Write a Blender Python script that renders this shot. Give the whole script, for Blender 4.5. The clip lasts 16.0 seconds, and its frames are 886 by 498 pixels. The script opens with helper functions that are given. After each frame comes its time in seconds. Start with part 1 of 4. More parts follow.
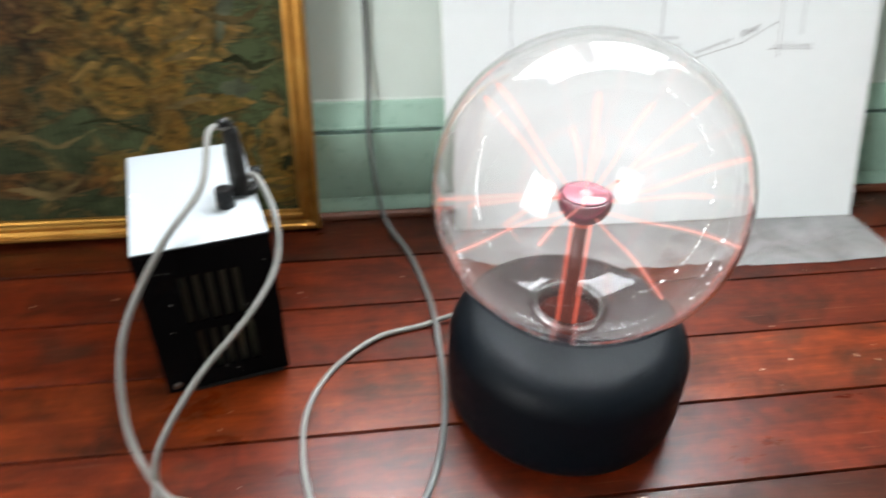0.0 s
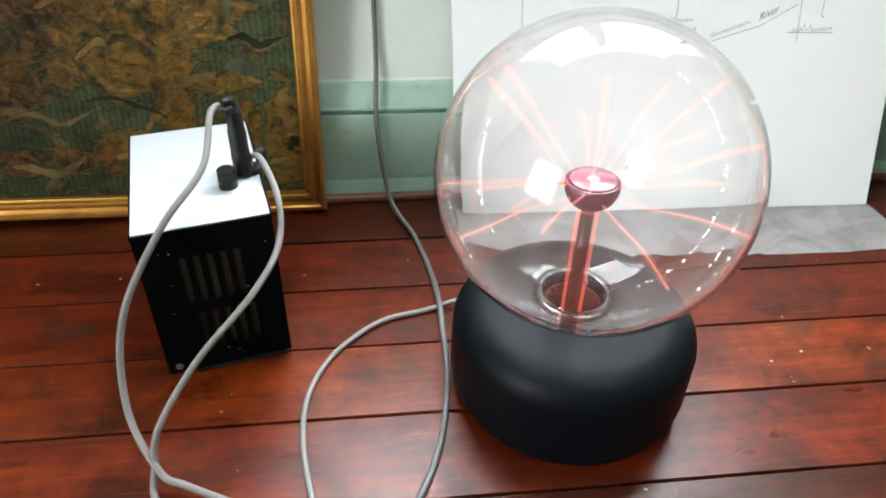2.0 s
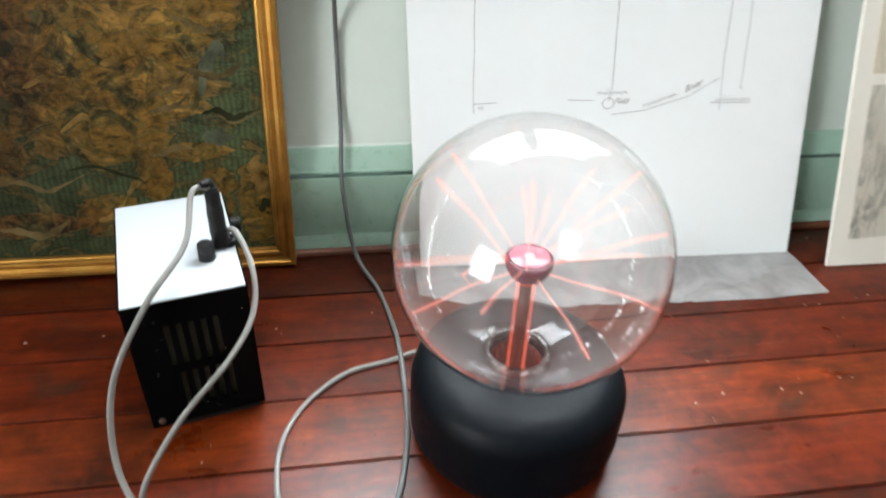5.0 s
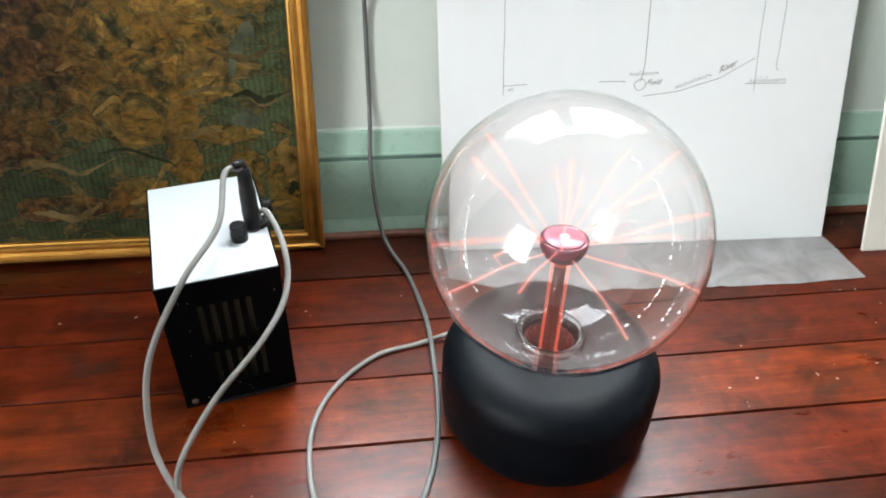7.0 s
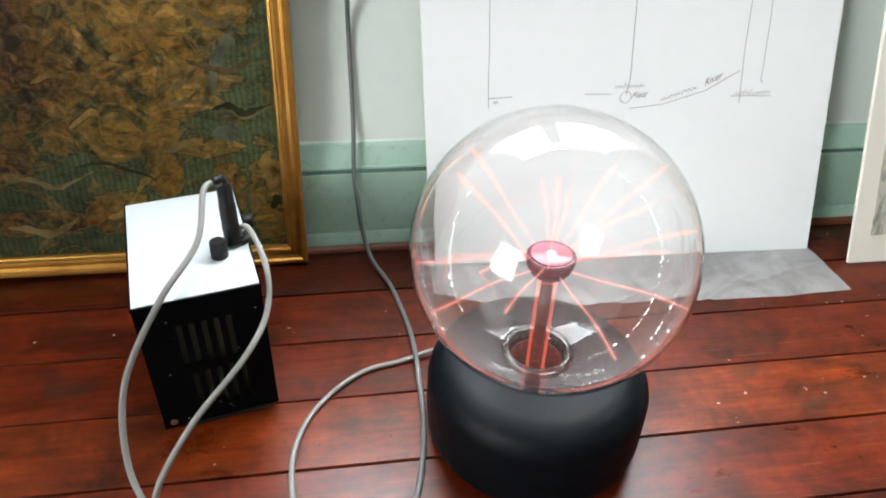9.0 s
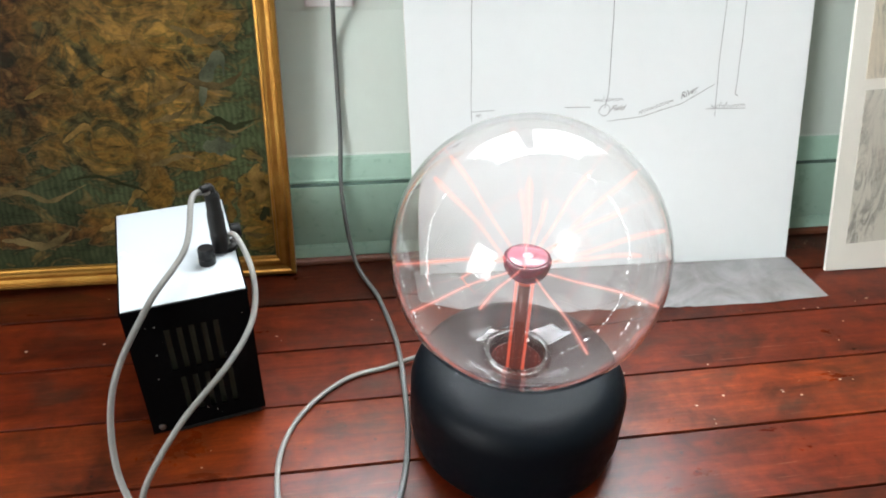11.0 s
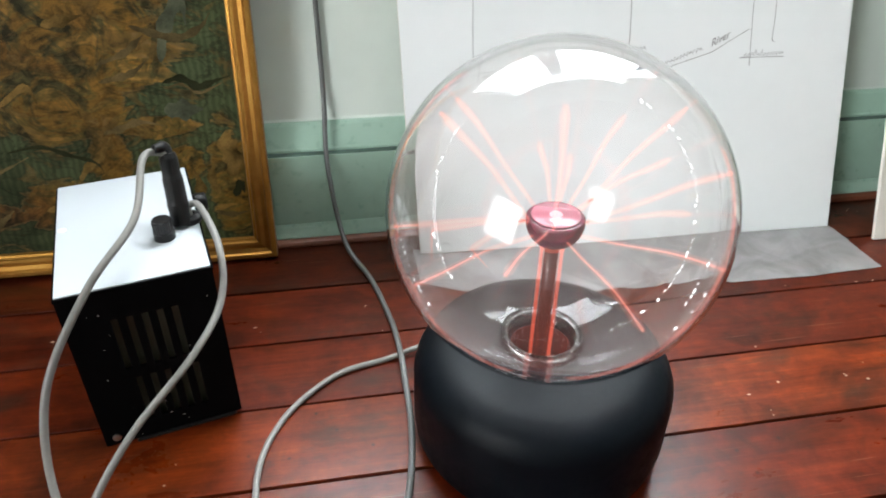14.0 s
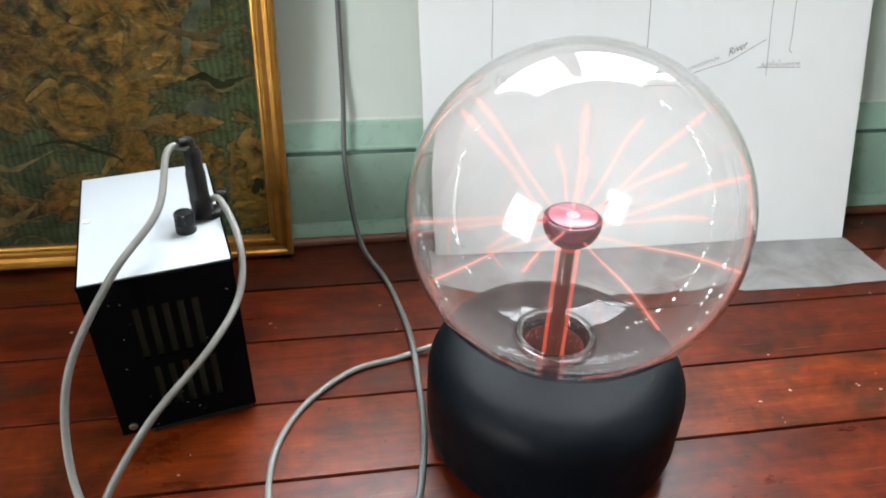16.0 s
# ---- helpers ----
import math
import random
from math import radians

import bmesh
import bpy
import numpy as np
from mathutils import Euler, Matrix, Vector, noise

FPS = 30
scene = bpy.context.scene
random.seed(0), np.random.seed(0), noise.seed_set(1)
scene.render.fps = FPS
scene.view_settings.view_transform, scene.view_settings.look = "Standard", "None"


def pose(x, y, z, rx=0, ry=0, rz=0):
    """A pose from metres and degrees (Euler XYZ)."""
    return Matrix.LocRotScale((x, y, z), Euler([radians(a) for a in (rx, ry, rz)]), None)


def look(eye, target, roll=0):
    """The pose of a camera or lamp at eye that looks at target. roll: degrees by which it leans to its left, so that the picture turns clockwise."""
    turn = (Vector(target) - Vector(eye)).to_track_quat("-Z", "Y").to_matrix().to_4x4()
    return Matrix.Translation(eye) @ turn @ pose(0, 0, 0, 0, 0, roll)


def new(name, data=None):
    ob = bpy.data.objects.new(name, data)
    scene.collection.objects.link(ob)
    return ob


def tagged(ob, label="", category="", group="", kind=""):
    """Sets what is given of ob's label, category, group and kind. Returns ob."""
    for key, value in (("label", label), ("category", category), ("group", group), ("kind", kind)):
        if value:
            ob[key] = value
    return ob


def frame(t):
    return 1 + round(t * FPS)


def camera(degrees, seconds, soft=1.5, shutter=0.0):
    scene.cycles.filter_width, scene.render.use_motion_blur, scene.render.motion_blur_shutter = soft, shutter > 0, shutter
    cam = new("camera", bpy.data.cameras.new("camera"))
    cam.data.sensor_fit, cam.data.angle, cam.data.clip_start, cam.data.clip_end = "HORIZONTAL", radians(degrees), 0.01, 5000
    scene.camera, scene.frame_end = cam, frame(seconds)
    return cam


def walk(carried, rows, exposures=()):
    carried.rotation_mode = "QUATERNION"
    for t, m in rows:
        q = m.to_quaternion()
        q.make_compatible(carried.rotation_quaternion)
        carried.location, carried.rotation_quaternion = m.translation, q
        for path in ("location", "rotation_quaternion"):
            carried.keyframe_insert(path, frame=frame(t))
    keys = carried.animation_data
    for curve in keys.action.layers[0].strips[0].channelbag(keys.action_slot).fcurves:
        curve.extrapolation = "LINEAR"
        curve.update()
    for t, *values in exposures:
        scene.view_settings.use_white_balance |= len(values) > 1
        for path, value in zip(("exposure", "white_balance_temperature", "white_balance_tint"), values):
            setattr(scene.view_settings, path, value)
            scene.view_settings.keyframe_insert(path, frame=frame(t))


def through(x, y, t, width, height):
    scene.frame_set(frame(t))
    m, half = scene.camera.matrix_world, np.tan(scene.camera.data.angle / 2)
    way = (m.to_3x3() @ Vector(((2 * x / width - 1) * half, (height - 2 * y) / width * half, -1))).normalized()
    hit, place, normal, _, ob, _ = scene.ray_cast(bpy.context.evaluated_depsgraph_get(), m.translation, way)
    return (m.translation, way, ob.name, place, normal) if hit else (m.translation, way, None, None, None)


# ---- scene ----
cam = camera(64.8, 16.0, 1.9, 0.9)
PATH = [
    (0, (0.274, 0.029, 0.623), (0.504, 1.638, -0.543), 1.3),
    (0.2, (0.289, 0.02, 0.630), (0.418, 1.622, -0.557), -0.4),
    (0.5, (0.283, 0.033, 0.625), (0.468, 1.619, -0.581), 0.8),
    (1, (0.282, 0.036, 0.621), (0.478, 1.625, -0.578), 1.4),
    (1.5, (0.285, 0.037, 0.619), (0.464, 1.63, -0.576), 1.3),
    (2, (0.284, 0.039, 0.618), (0.477, 1.622, -0.589), 1.5),
    (2.5, (0.283, 0.035, 0.626), (0.475, 1.634, -0.559), 1.5),
    (2.8, (0.284, 0.01, 0.665), (0.524, 1.63, -0.481), 2.9),
    (3, (0.268, -0.001, 0.689), (0.55, 1.597, -0.48), 4.0),
    (3.2, (0.259, -0.034, 0.71), (0.478, 1.603, -0.416), 3.7),
    (3.5, (0.257, -0.07, 0.758), (0.418, 1.588, -0.35), 1.4),
    (4, (0.255, -0.095, 0.769), (0.431, 1.563, -0.334), 0.7),
    (4.5, (0.281, -0.074, 0.736), (0.533, 1.563, -0.385), 2.0),
    (4.7, (0.298, -0.052, 0.737), (0.562, 1.548, -0.438), 1.8),
    (5, (0.292, -0.004, 0.721), (0.573, 1.596, -0.445), 2.6),
    (5.2, (0.3, 0.02, 0.73), (0.501, 1.597, -0.483), 1.1),
    (7.3, (0.275, -0.004, 0.709), (0.509, 1.592, -0.474), 1.7),
    (7.5, (0.283, 0.004, 0.711), (0.54, 1.622, -0.437), 1.0),
    (8, (0.279, 0.011, 0.711), (0.513, 1.611, -0.465), 1.0),
    (8.5, (0.279, 0.011, 0.707), (0.53, 1.602, -0.478), 2.0),
    (9, (0.28, 0.014, 0.709), (0.546, 1.611, -0.464), 2.2),
    (9.2, (0.273, 0.012, 0.708), (0.541, 1.618, -0.453), 2.1),
    (11.3, (0.294, -0.022, 0.707), (0.578, 1.611, -0.412), 1.9),
    (11.5, (0.285, -0.02, 0.707), (0.566, 1.614, -0.413), 1.3),
    (12, (0.29, -0.026, 0.716), (0.56, 1.61, -0.401), 1.4),
    (12.3, (0.312, -0.032, 0.726), (0.58, 1.68, -0.272), 2.0),
    (12.5, (0.304, -0.018, 0.704), (0.615, 1.684, -0.299), 3.6),
    (12.7, (0.308, 0.03, 0.693), (0.58, 1.695, -0.384), 0.7),
    (13, (0.29, 0.08, 0.615), (0.57, 1.744, -0.459), -1.1),
    (13.5, (0.296, 0.083, 0.595), (0.611, 1.708, -0.528), 1.0),
    (14, (0.296, 0.081, 0.598), (0.6, 1.708, -0.526), 1.0),
    (14.5, (0.292, 0.08, 0.597), (0.547, 1.717, -0.524), 0.4),
    (15, (0.286, 0.071, 0.597), (0.503, 1.721, -0.512), 0.6),
    (15.5, (0.292, 0.069, 0.595), (0.552, 1.709, -0.519), 1.3),
    (16, (0.287, 0.07, 0.594), (0.566, 1.715, -0.51), 1.8),
]
walk(cam, [(t, look(eye, target, roll)) for t, eye, target, roll in PATH], [(0, 0.10), (12.4, 0.10), (13.2, -0.05), (16, -0.08)])


# ---- light ----
world = bpy.data.worlds.new("sky")
scene.world = world
world.use_nodes = True
wn = world.node_tree.nodes
sky = wn.new("ShaderNodeTexSky")
sky.sky_type, sky.sun_disc, sky.sun_elevation, sky.sun_rotation = "NISHITA", False, radians(40), radians(250)
world.node_tree.links.new(sky.outputs[0], wn["Background"].inputs[0])
wn["Background"].inputs[1].default_value = 0.1

ROOM = (-4.2, 3.2, -4.6, 1.085, 3.7)  # west, east, south, north, ceiling
NORTH_WIN = (0.08, 1.22, 0.74, 1.50)  # x0, x1, z0, z1
WEST_WIN = (-3.9, -1.7, 0.9, 3.4)  # y0, y1, z0, z1


def window_light(name, m, sx, sy, watts, colour):
    data = bpy.data.lights.new(name, "AREA")
    data.shape, data.size, data.size_y, data.energy, data.color = "RECTANGLE", sx, sy, watts, colour
    ob = new(name, data)
    ob.matrix_world = m
    return ob


x0, x1, z0, z1 = NORTH_WIN
window_light("window_daylight", look(((x0 + x1) / 2, ROOM[3] + 0.13, (z0 + z1) / 2), ((x0 + x1) / 2, 0, (z0 + z1) / 2 - 0.5)), x1 - x0, z1 - z0, 78, (0.91, 0.965, 1.0))
y0, y1, z0, z1 = WEST_WIN
window_light("window_daylight", look((ROOM[0] - 0.13, (y0 + y1) / 2, (z0 + z1) / 2), (0.6, 0.6, 0.3)), y1 - y0, z1 - z0, 255, (0.97, 0.985, 1.0))


# ---- materials ----
def material(name):
    m = bpy.data.materials.new(name)
    m.use_nodes = True
    nt = m.node_tree
    return m, nt, nt.nodes["Principled BSDF"]


def node(nt, kind, **inputs):
    n = nt.nodes.new(kind)
    for k, v in inputs.items():
        n.inputs[k.replace("_", " ")].default_value = v
    return n


def ramp(nt, fac, stops):
    r = nt.nodes.new("ShaderNodeValToRGB")
    e = r.color_ramp.elements
    while len(e) < len(stops):
        e.new(0.5)
    for el, (p, c) in zip(e, stops):
        el.position, el.color = p, (*c, 1)
    nt.links.new(fac, r.inputs[0])
    return r.outputs[0]


def coords(nt, scale=(1, 1, 1), kind="Object", rot=(0, 0, 0)):
    tc = nt.nodes.new("ShaderNodeTexCoord")
    mp = nt.nodes.new("ShaderNodeMapping")
    mp.inputs["Scale"].default_value = scale
    mp.inputs["Rotation"].default_value = rot
    nt.links.new(tc.outputs[kind], mp.inputs["Vector"])
    return mp.outputs[0]


def noise_tex(nt, vec, scale, detail=5, rough=0.6, dist=0.0):
    n = node(nt, "ShaderNodeTexNoise", Scale=scale, Detail=detail, Roughness=rough, Distortion=dist)
    nt.links.new(vec, n.inputs["Vector"])
    return n.outputs["Fac"]


def mix(nt, fac, a, b, mode="MIX"):
    n = nt.nodes.new("ShaderNodeMix")
    n.data_type, n.blend_type = "RGBA", mode
    for sock, v in ((n.inputs[0], fac), (n.inputs[6], a), (n.inputs[7], b)):
        if isinstance(v, (int, float)):
            sock.default_value = v
        elif isinstance(v, tuple):
            sock.default_value = (*v, 1)
        else:
            nt.links.new(v, sock)
    return n.outputs[2]


def bump(nt, bsdf, height, strength, distance):
    b = node(nt, "ShaderNodeBump", Strength=strength, Distance=distance)
    nt.links.new(height, b.inputs["Height"])
    nt.links.new(b.outputs[0], bsdf.inputs["Normal"])


def simple(name, colour, rough=0.5, metal=0.0, vary=0.15, scale=40, bump_mm=0.1, coat=0.0, spec=0.5):
    """Painted, plastic or metal surface with two scales of tone, roughness and fine relief."""
    m, nt, b = material(name)
    v = coords(nt)
    big, fine = noise_tex(nt, v, scale * 0.15), noise_tex(nt, v, scale * 4, 3)
    dark = tuple(c * (1 - vary) for c in colour)
    light = tuple(min(1, c * (1 + vary * 0.6)) for c in colour)
    c1 = ramp(nt, big, [(0.35, dark), (0.65, light)])
    c2 = ramp(nt, fine, [(0.3, (1 - vary * 0.5,) * 3), (0.6, (1, 1, 1))])
    nt.links.new(mix(nt, 1.0, c1, c2, "MULTIPLY"), b.inputs["Base Color"])
    r = ramp(nt, fine, [(0.3, (rough * 0.85,) * 3), (0.7, (min(1, rough * 1.15),) * 3)])
    nt.links.new(r, b.inputs["Roughness"])
    b.inputs["Metallic"].default_value = metal
    b.inputs["Coat Weight"].default_value = coat
    b.inputs["Specular IOR Level"].default_value = spec
    bump(nt, b, fine, 0.4, bump_mm / 1000)
    return m


def floor_wood(name, tint, smear):
    """Old red-brown varnished boards: long grain, dark streaks, tone board by board, worn gloss."""
    m, nt, b = material(name)
    info = nt.nodes.new("ShaderNodeObjectInfo")
    tc = nt.nodes.new("ShaderNodeTexCoord")
    add = nt.nodes.new("ShaderNodeVectorMath")
    add.operation = "MULTIPLY_ADD"
    comb = nt.nodes.new("ShaderNodeCombineXYZ")
    for i in range(3):
        nt.links.new(info.outputs["Random"], comb.inputs[i])
    nt.links.new(comb.outputs[0], add.inputs[0])
    add.inputs[1].default_value = (37, 19, 11)
    nt.links.new(tc.outputs["Object"], add.inputs[2])
    mp = node(nt, "ShaderNodeMapping", Scale=(1.2, 13, 11))
    nt.links.new(add.outputs[0], mp.inputs[0])
    grain = noise_tex(nt, mp.outputs[0], 6, 8, 0.65, 0.6)
    mp2 = node(nt, "ShaderNodeMapping", Scale=(3.2, 6, 6))
    nt.links.new(add.outputs[0], mp2.inputs[0])
    blot = noise_tex(nt, mp2.outputs[0], 2.2, 5, 0.6, 0.8)
    fine_mp = node(nt, "ShaderNodeMapping", Scale=(6, 160, 160))
    nt.links.new(add.outputs[0], fine_mp.inputs[0])
    fine = noise_tex(nt, fine_mp.outputs[0], 3, 4)
    c1 = ramp(nt, grain, [(0.22, (0.070, 0.0105, 0.0034)), (0.45, (0.112, 0.0185, 0.0050)), (0.62, (0.145, 0.0275, 0.0068)), (0.80, (0.20, 0.047, 0.0110))])
    c2 = ramp(nt, blot, [(0.28, (0.30, 0.36, 0.42)), (0.40, (0.62, 0.66, 0.70)), (0.52, (0.95, 0.94, 0.93)), (0.72, (1.45, 1.50, 1.40))])
    c = mix(nt, 1.0, c1, c2, "MULTIPLY")
    mottle = noise_tex(nt, add.outputs[0], 26, 6, 0.7, 0.4)
    c = mix(nt, 1.0, c, ramp(nt, mottle, [(0.32, (0.62, 0.60, 0.60)), (0.5, (0.95,) * 3), (0.68, (1.28, 1.30, 1.25))]), "MULTIPLY")
    tone = ramp(nt, info.outputs["Random"], [(0.0, tuple(0.85 * q for q in tint)), (1.0, tuple(1.15 * q for q in tint))])
    c = mix(nt, 1.0, c, tone, "MULTIPLY")
    # soot-dark smudges, small pits, and pale scuffs in the varnish
    smudge_mp = node(nt, "ShaderNodeMapping", Scale=(1.0, 2.6, 1.0))
    nt.links.new(add.outputs[0], smudge_mp.inputs[0])
    smudge = noise_tex(nt, smudge_mp.outputs[0], 5.0, 7, 0.72, 0.3)
    c = mix(nt, ramp(nt, smudge, [(0.56, (0,) * 3), (0.72, (smear,) * 3)]), c, (0.034, 0.019, 0.010))
    pits = node(nt, "ShaderNodeTexVoronoi", Scale=34)
    nt.links.new(add.outputs[0], pits.inputs["Vector"])
    pit = ramp(nt, pits.outputs["Distance"], [(0.05, (1,) * 3), (0.11, (0,) * 3)])
    pit_here = ramp(nt, noise_tex(nt, add.outputs[0], 4.0, 3), [(0.52, (0,) * 3), (0.60, (0.8,) * 3)])
    c = mix(nt, mix(nt, 1.0, pit, pit_here, "MULTIPLY"), c, (0.016, 0.008, 0.006))
    scuff_mp = node(nt, "ShaderNodeMapping", Scale=(5, 230, 9), Rotation=(0, 0, 0.3))
    nt.links.new(add.outputs[0], scuff_mp.inputs[0])
    scuff = noise_tex(nt, scuff_mp.outputs[0], 2.0, 3, 0.5, 0.3)
    c = mix(nt, ramp(nt, scuff, [(0.68, (0,) * 3), (0.76, (0.4,) * 3)]), c, (0.24, 0.12, 0.07))
    f2 = ramp(nt, fine, [(0.35, (0.86, 0.85, 0.85)), (0.6, (1, 1, 1))])
    nt.links.new(mix(nt, 1.0, c, f2, "MULTIPLY"), b.inputs["Base Color"])
    r = ramp(nt, smudge, [(0.35, (0.27,) * 3), (0.7, (0.42,) * 3)])
    nt.links.new(r, b.inputs["Roughness"])
    b.inputs["Specular IOR Level"].default_value = 0.20
    b.inputs["Coat Weight"].default_value = 0.12
    b.inputs["Coat Roughness"].default_value = 0.24
    bump(nt, b, mix(nt, 0.5, grain, fine), 0.5, 0.0006)
    return m


def painting_canvas():
    """Tapestry-like map picture: flame-edged ochre and rust land over a dark green sea with upright ripples."""
    m, nt, b = material("painted_picture")
    L = nt.links.new
    v = coords(nt)
    sep = nt.nodes.new("ShaderNodeSeparateXYZ")
    L(v, sep.inputs[0])

    def calc(op, a, c):
        n = nt.nodes.new("ShaderNodeMath")
        n.operation = op
        for k, q in enumerate((a, c)):
            if isinstance(q, (int, float)):
                n.inputs[k].default_value = q
            else:
                L(q, n.inputs[k])
        return n.outputs[0]
    flat = coords(nt, (0.75, 1, 1.5))
    flame = noise_tex(nt, flat, 9, 5, 0.6, 2.2)
    curl = noise_tex(nt, flat, 15, 6, 0.62, 1.5)
    tiny = noise_tex(nt, v, 60, 4, 0.55, 0.8)
    # land masses: one large body above, a cape to the right, islands and rocks in the sea below
    masses = [(-0.40, 0.40, 0.30, 0.21), (-0.21, 0.40, 0.15, 0.09), (-0.20, 0.30, 0.115, 0.055), (-0.27, 0.235, 0.10, 0.06), (-0.205, 0.155, 0.03, 0.05), (-0.46, 0.20, 0.10, 0.055),
              (-0.275, 0.095, 0.06, 0.038), (-0.40, 0.085, 0.085, 0.022), (-0.052, 0.12, 0.034, 0.085), (-0.14, 0.20, 0.055, 0.016), (-0.11, 0.15, 0.03, 0.03), (-0.10, 0.46, 0.09, 0.025)]
    land = None
    for mx, mz, rx, rz in masses:
        dx = calc("DIVIDE", calc("SUBTRACT", sep.outputs[0], mx), rx)
        dz = calc("DIVIDE", calc("SUBTRACT", sep.outputs[2], mz), rz)
        near = calc("SUBTRACT", 1.25, calc("SQRT", calc("ADD", calc("MULTIPLY", dx, dx), calc("MULTIPLY", dz, dz)), 0))
        land = near if land is None else calc("MAXIMUM", land, near)
    land = calc("MULTIPLY", calc("MINIMUM", calc("MAXIMUM", land, -0.35), 0.75), 1.3)
    shape = calc("ADD", calc("ADD", land, 0.12), calc("MULTIPLY", calc("SUBTRACT", flame, 0.5), 1.8))
    shape = calc("ADD", shape, calc("MULTIPLY", calc("SUBTRACT", curl, 0.5), 1.0))
    wave = nt.nodes.new("ShaderNodeTexWave")
    wave.bands_direction = "X"
    for k, val in (("Scale", 36), ("Distortion", 3.0), ("Detail", 2), ("Detail Scale", 2.0)):
        wave.inputs[k].default_value = val
    L(v, wave.inputs["Vector"])
    sea = ramp(nt, wave.outputs["Fac"], [(0.25, (0.052, 0.072, 0.036)), (0.75, (0.078, 0.100, 0.052))])
    sea = mix(nt, ramp(nt, flame, [(0.4, (0.0,) * 3), (0.65, (0.5,) * 3)]), sea, (0.034, 0.045, 0.020))
    ground = ramp(nt, curl, [(0.30, (0.030, 0.026, 0.010)), (0.38, (0.150, 0.088, 0.018)), (0.47, (0.29, 0.165, 0.034)), (0.53, (0.115, 0.092, 0.026)), (0.62, (0.33, 0.195, 0.050)), (0.74, (0.080, 0.078, 0.032))])
    rust = ramp(nt, tiny, [(0.35, (0.020, 0.011, 0.005)), (0.50, (0.058, 0.027, 0.009)), (0.60, (0.098, 0.044, 0.012)), (0.75, (0.125, 0.062, 0.018))])
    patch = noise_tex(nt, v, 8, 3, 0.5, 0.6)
    # rust colour to the left, plus its dimmer light put into the tones
    dim_left = ramp(nt, calc("ADD", calc("MULTIPLY", sep.outputs[0], -2.0), calc("MULTIPLY", calc("SUBTRACT", patch, 0.5), 1.6)), [(0.38, (0.0,) * 3), (0.78, (0.95,) * 3)])
    ground = mix(nt, dim_left, ground, rust)
    olive = ramp(nt, tiny, [(0.4, (0.024, 0.028, 0.013)), (0.65, (0.070, 0.070, 0.032))])
    ground = mix(nt, ramp(nt, noise_tex(nt, v, 13, 4, 0.6, 1.5), [(0.53, (0,) * 3), (0.60, (0.85,) * 3)]), ground, olive)
    sea = mix(nt, 1.0, sea, mix(nt, dim_left, (1.15, 1.15, 1.15), (0.45, 0.46, 0.42)), "MULTIPLY")
    ground = mix(nt, 1.0, ground, ramp(nt, tiny, [(0.36, (0.62, 0.62, 0.62)), (0.5, (0.95, 0.92, 0.90)), (0.66, (1.2, 1.12, 1.0))]), "MULTIPLY")
    mask = ramp(nt, shape, [(0.46, (0,) * 3), (0.59, (1,) * 3)])
    c = mix(nt, mask, sea, ground)
    islets = noise_tex(nt, coords(nt, (0.7, 1, 1.3)), 15, 5, 0.62, 2.4)
    spot = ramp(nt, islets, [(0.535, (0,) * 3), (0.60, (0.7,) * 3)])
    tan = ramp(nt, tiny, [(0.35, (0.05, 0.032, 0.012)), (0.55, (0.14, 0.085, 0.024)), (0.7, (0.19, 0.125, 0.055))])
    c = mix(nt, spot, c, tan)
    c = mix(nt, 0.5, c, ramp(nt, islets, [(0.50, (1,) * 3), (0.535, (0.35,) * 3), (0.57, (1,) * 3)]), "MULTIPLY")
    rim = ramp(nt, shape, [(0.47, (0,) * 3), (0.53, (0.4,) * 3), (0.60, (0,) * 3)])
    c = mix(nt, rim, c, (0.20, 0.125, 0.055))
    shade = ramp(nt, shape, [(0.36, (1,) * 3), (0.46, (0.45,) * 3), (0.52, (1,) * 3)])
    c = mix(nt, 0.8, c, shade, "MULTIPLY")
    inked = ramp(nt, curl, [(0.44, (1,) * 3), (0.472, (0.4,) * 3), (0.505, (1,) * 3)])
    c = mix(nt, 0.75, c, inked, "MULTIPLY")
    age = ramp(nt, noise_tex(nt, v, 2.5, 3), [(0.35, (0.66, 0.64, 0.54)), (0.65, (1.05, 1.0, 0.86))])
    c = mix(nt, 1.0, c, age, "MULTIPLY")
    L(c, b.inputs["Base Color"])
    b.inputs["Roughness"].default_value = 0.5
    b.inputs["Specular IOR Level"].default_value = 0.12
    b.inputs["Coat Weight"].default_value = 0.05
    b.inputs["Coat Roughness"].default_value = 0.06
    return m


def gilt():
    m, nt, b = material("aged_gilt")
    v = coords(nt)
    n1, n2 = noise_tex(nt, v, 14, 4), noise_tex(nt, v, 260, 3)
    c = ramp(nt, n1, [(0.3, (0.34, 0.155, 0.030)), (0.5, (0.47, 0.235, 0.048)), (0.7, (0.58, 0.32, 0.075))])
    nt.links.new(c, b.inputs["Base Color"])
    b.inputs["Metallic"].default_value = 0.85
    nt.links.new(ramp(nt, n1, [(0.3, (0.45,) * 3), (0.7, (0.26,) * 3)]), b.inputs["Roughness"])
    bump(nt, b, n2, 0.3, 0.0004)
    return m


def glass(name, rough=0.0, colour=(1, 1, 1), ior=1.45):
    m, nt, b = material(name)
    b.inputs["Base Color"].default_value = (*colour, 1)
    b.inputs["Transmission Weight"].default_value = 1
    b.inputs["Roughness"].default_value = rough
    b.inputs["IOR"].default_value = ior
    return m


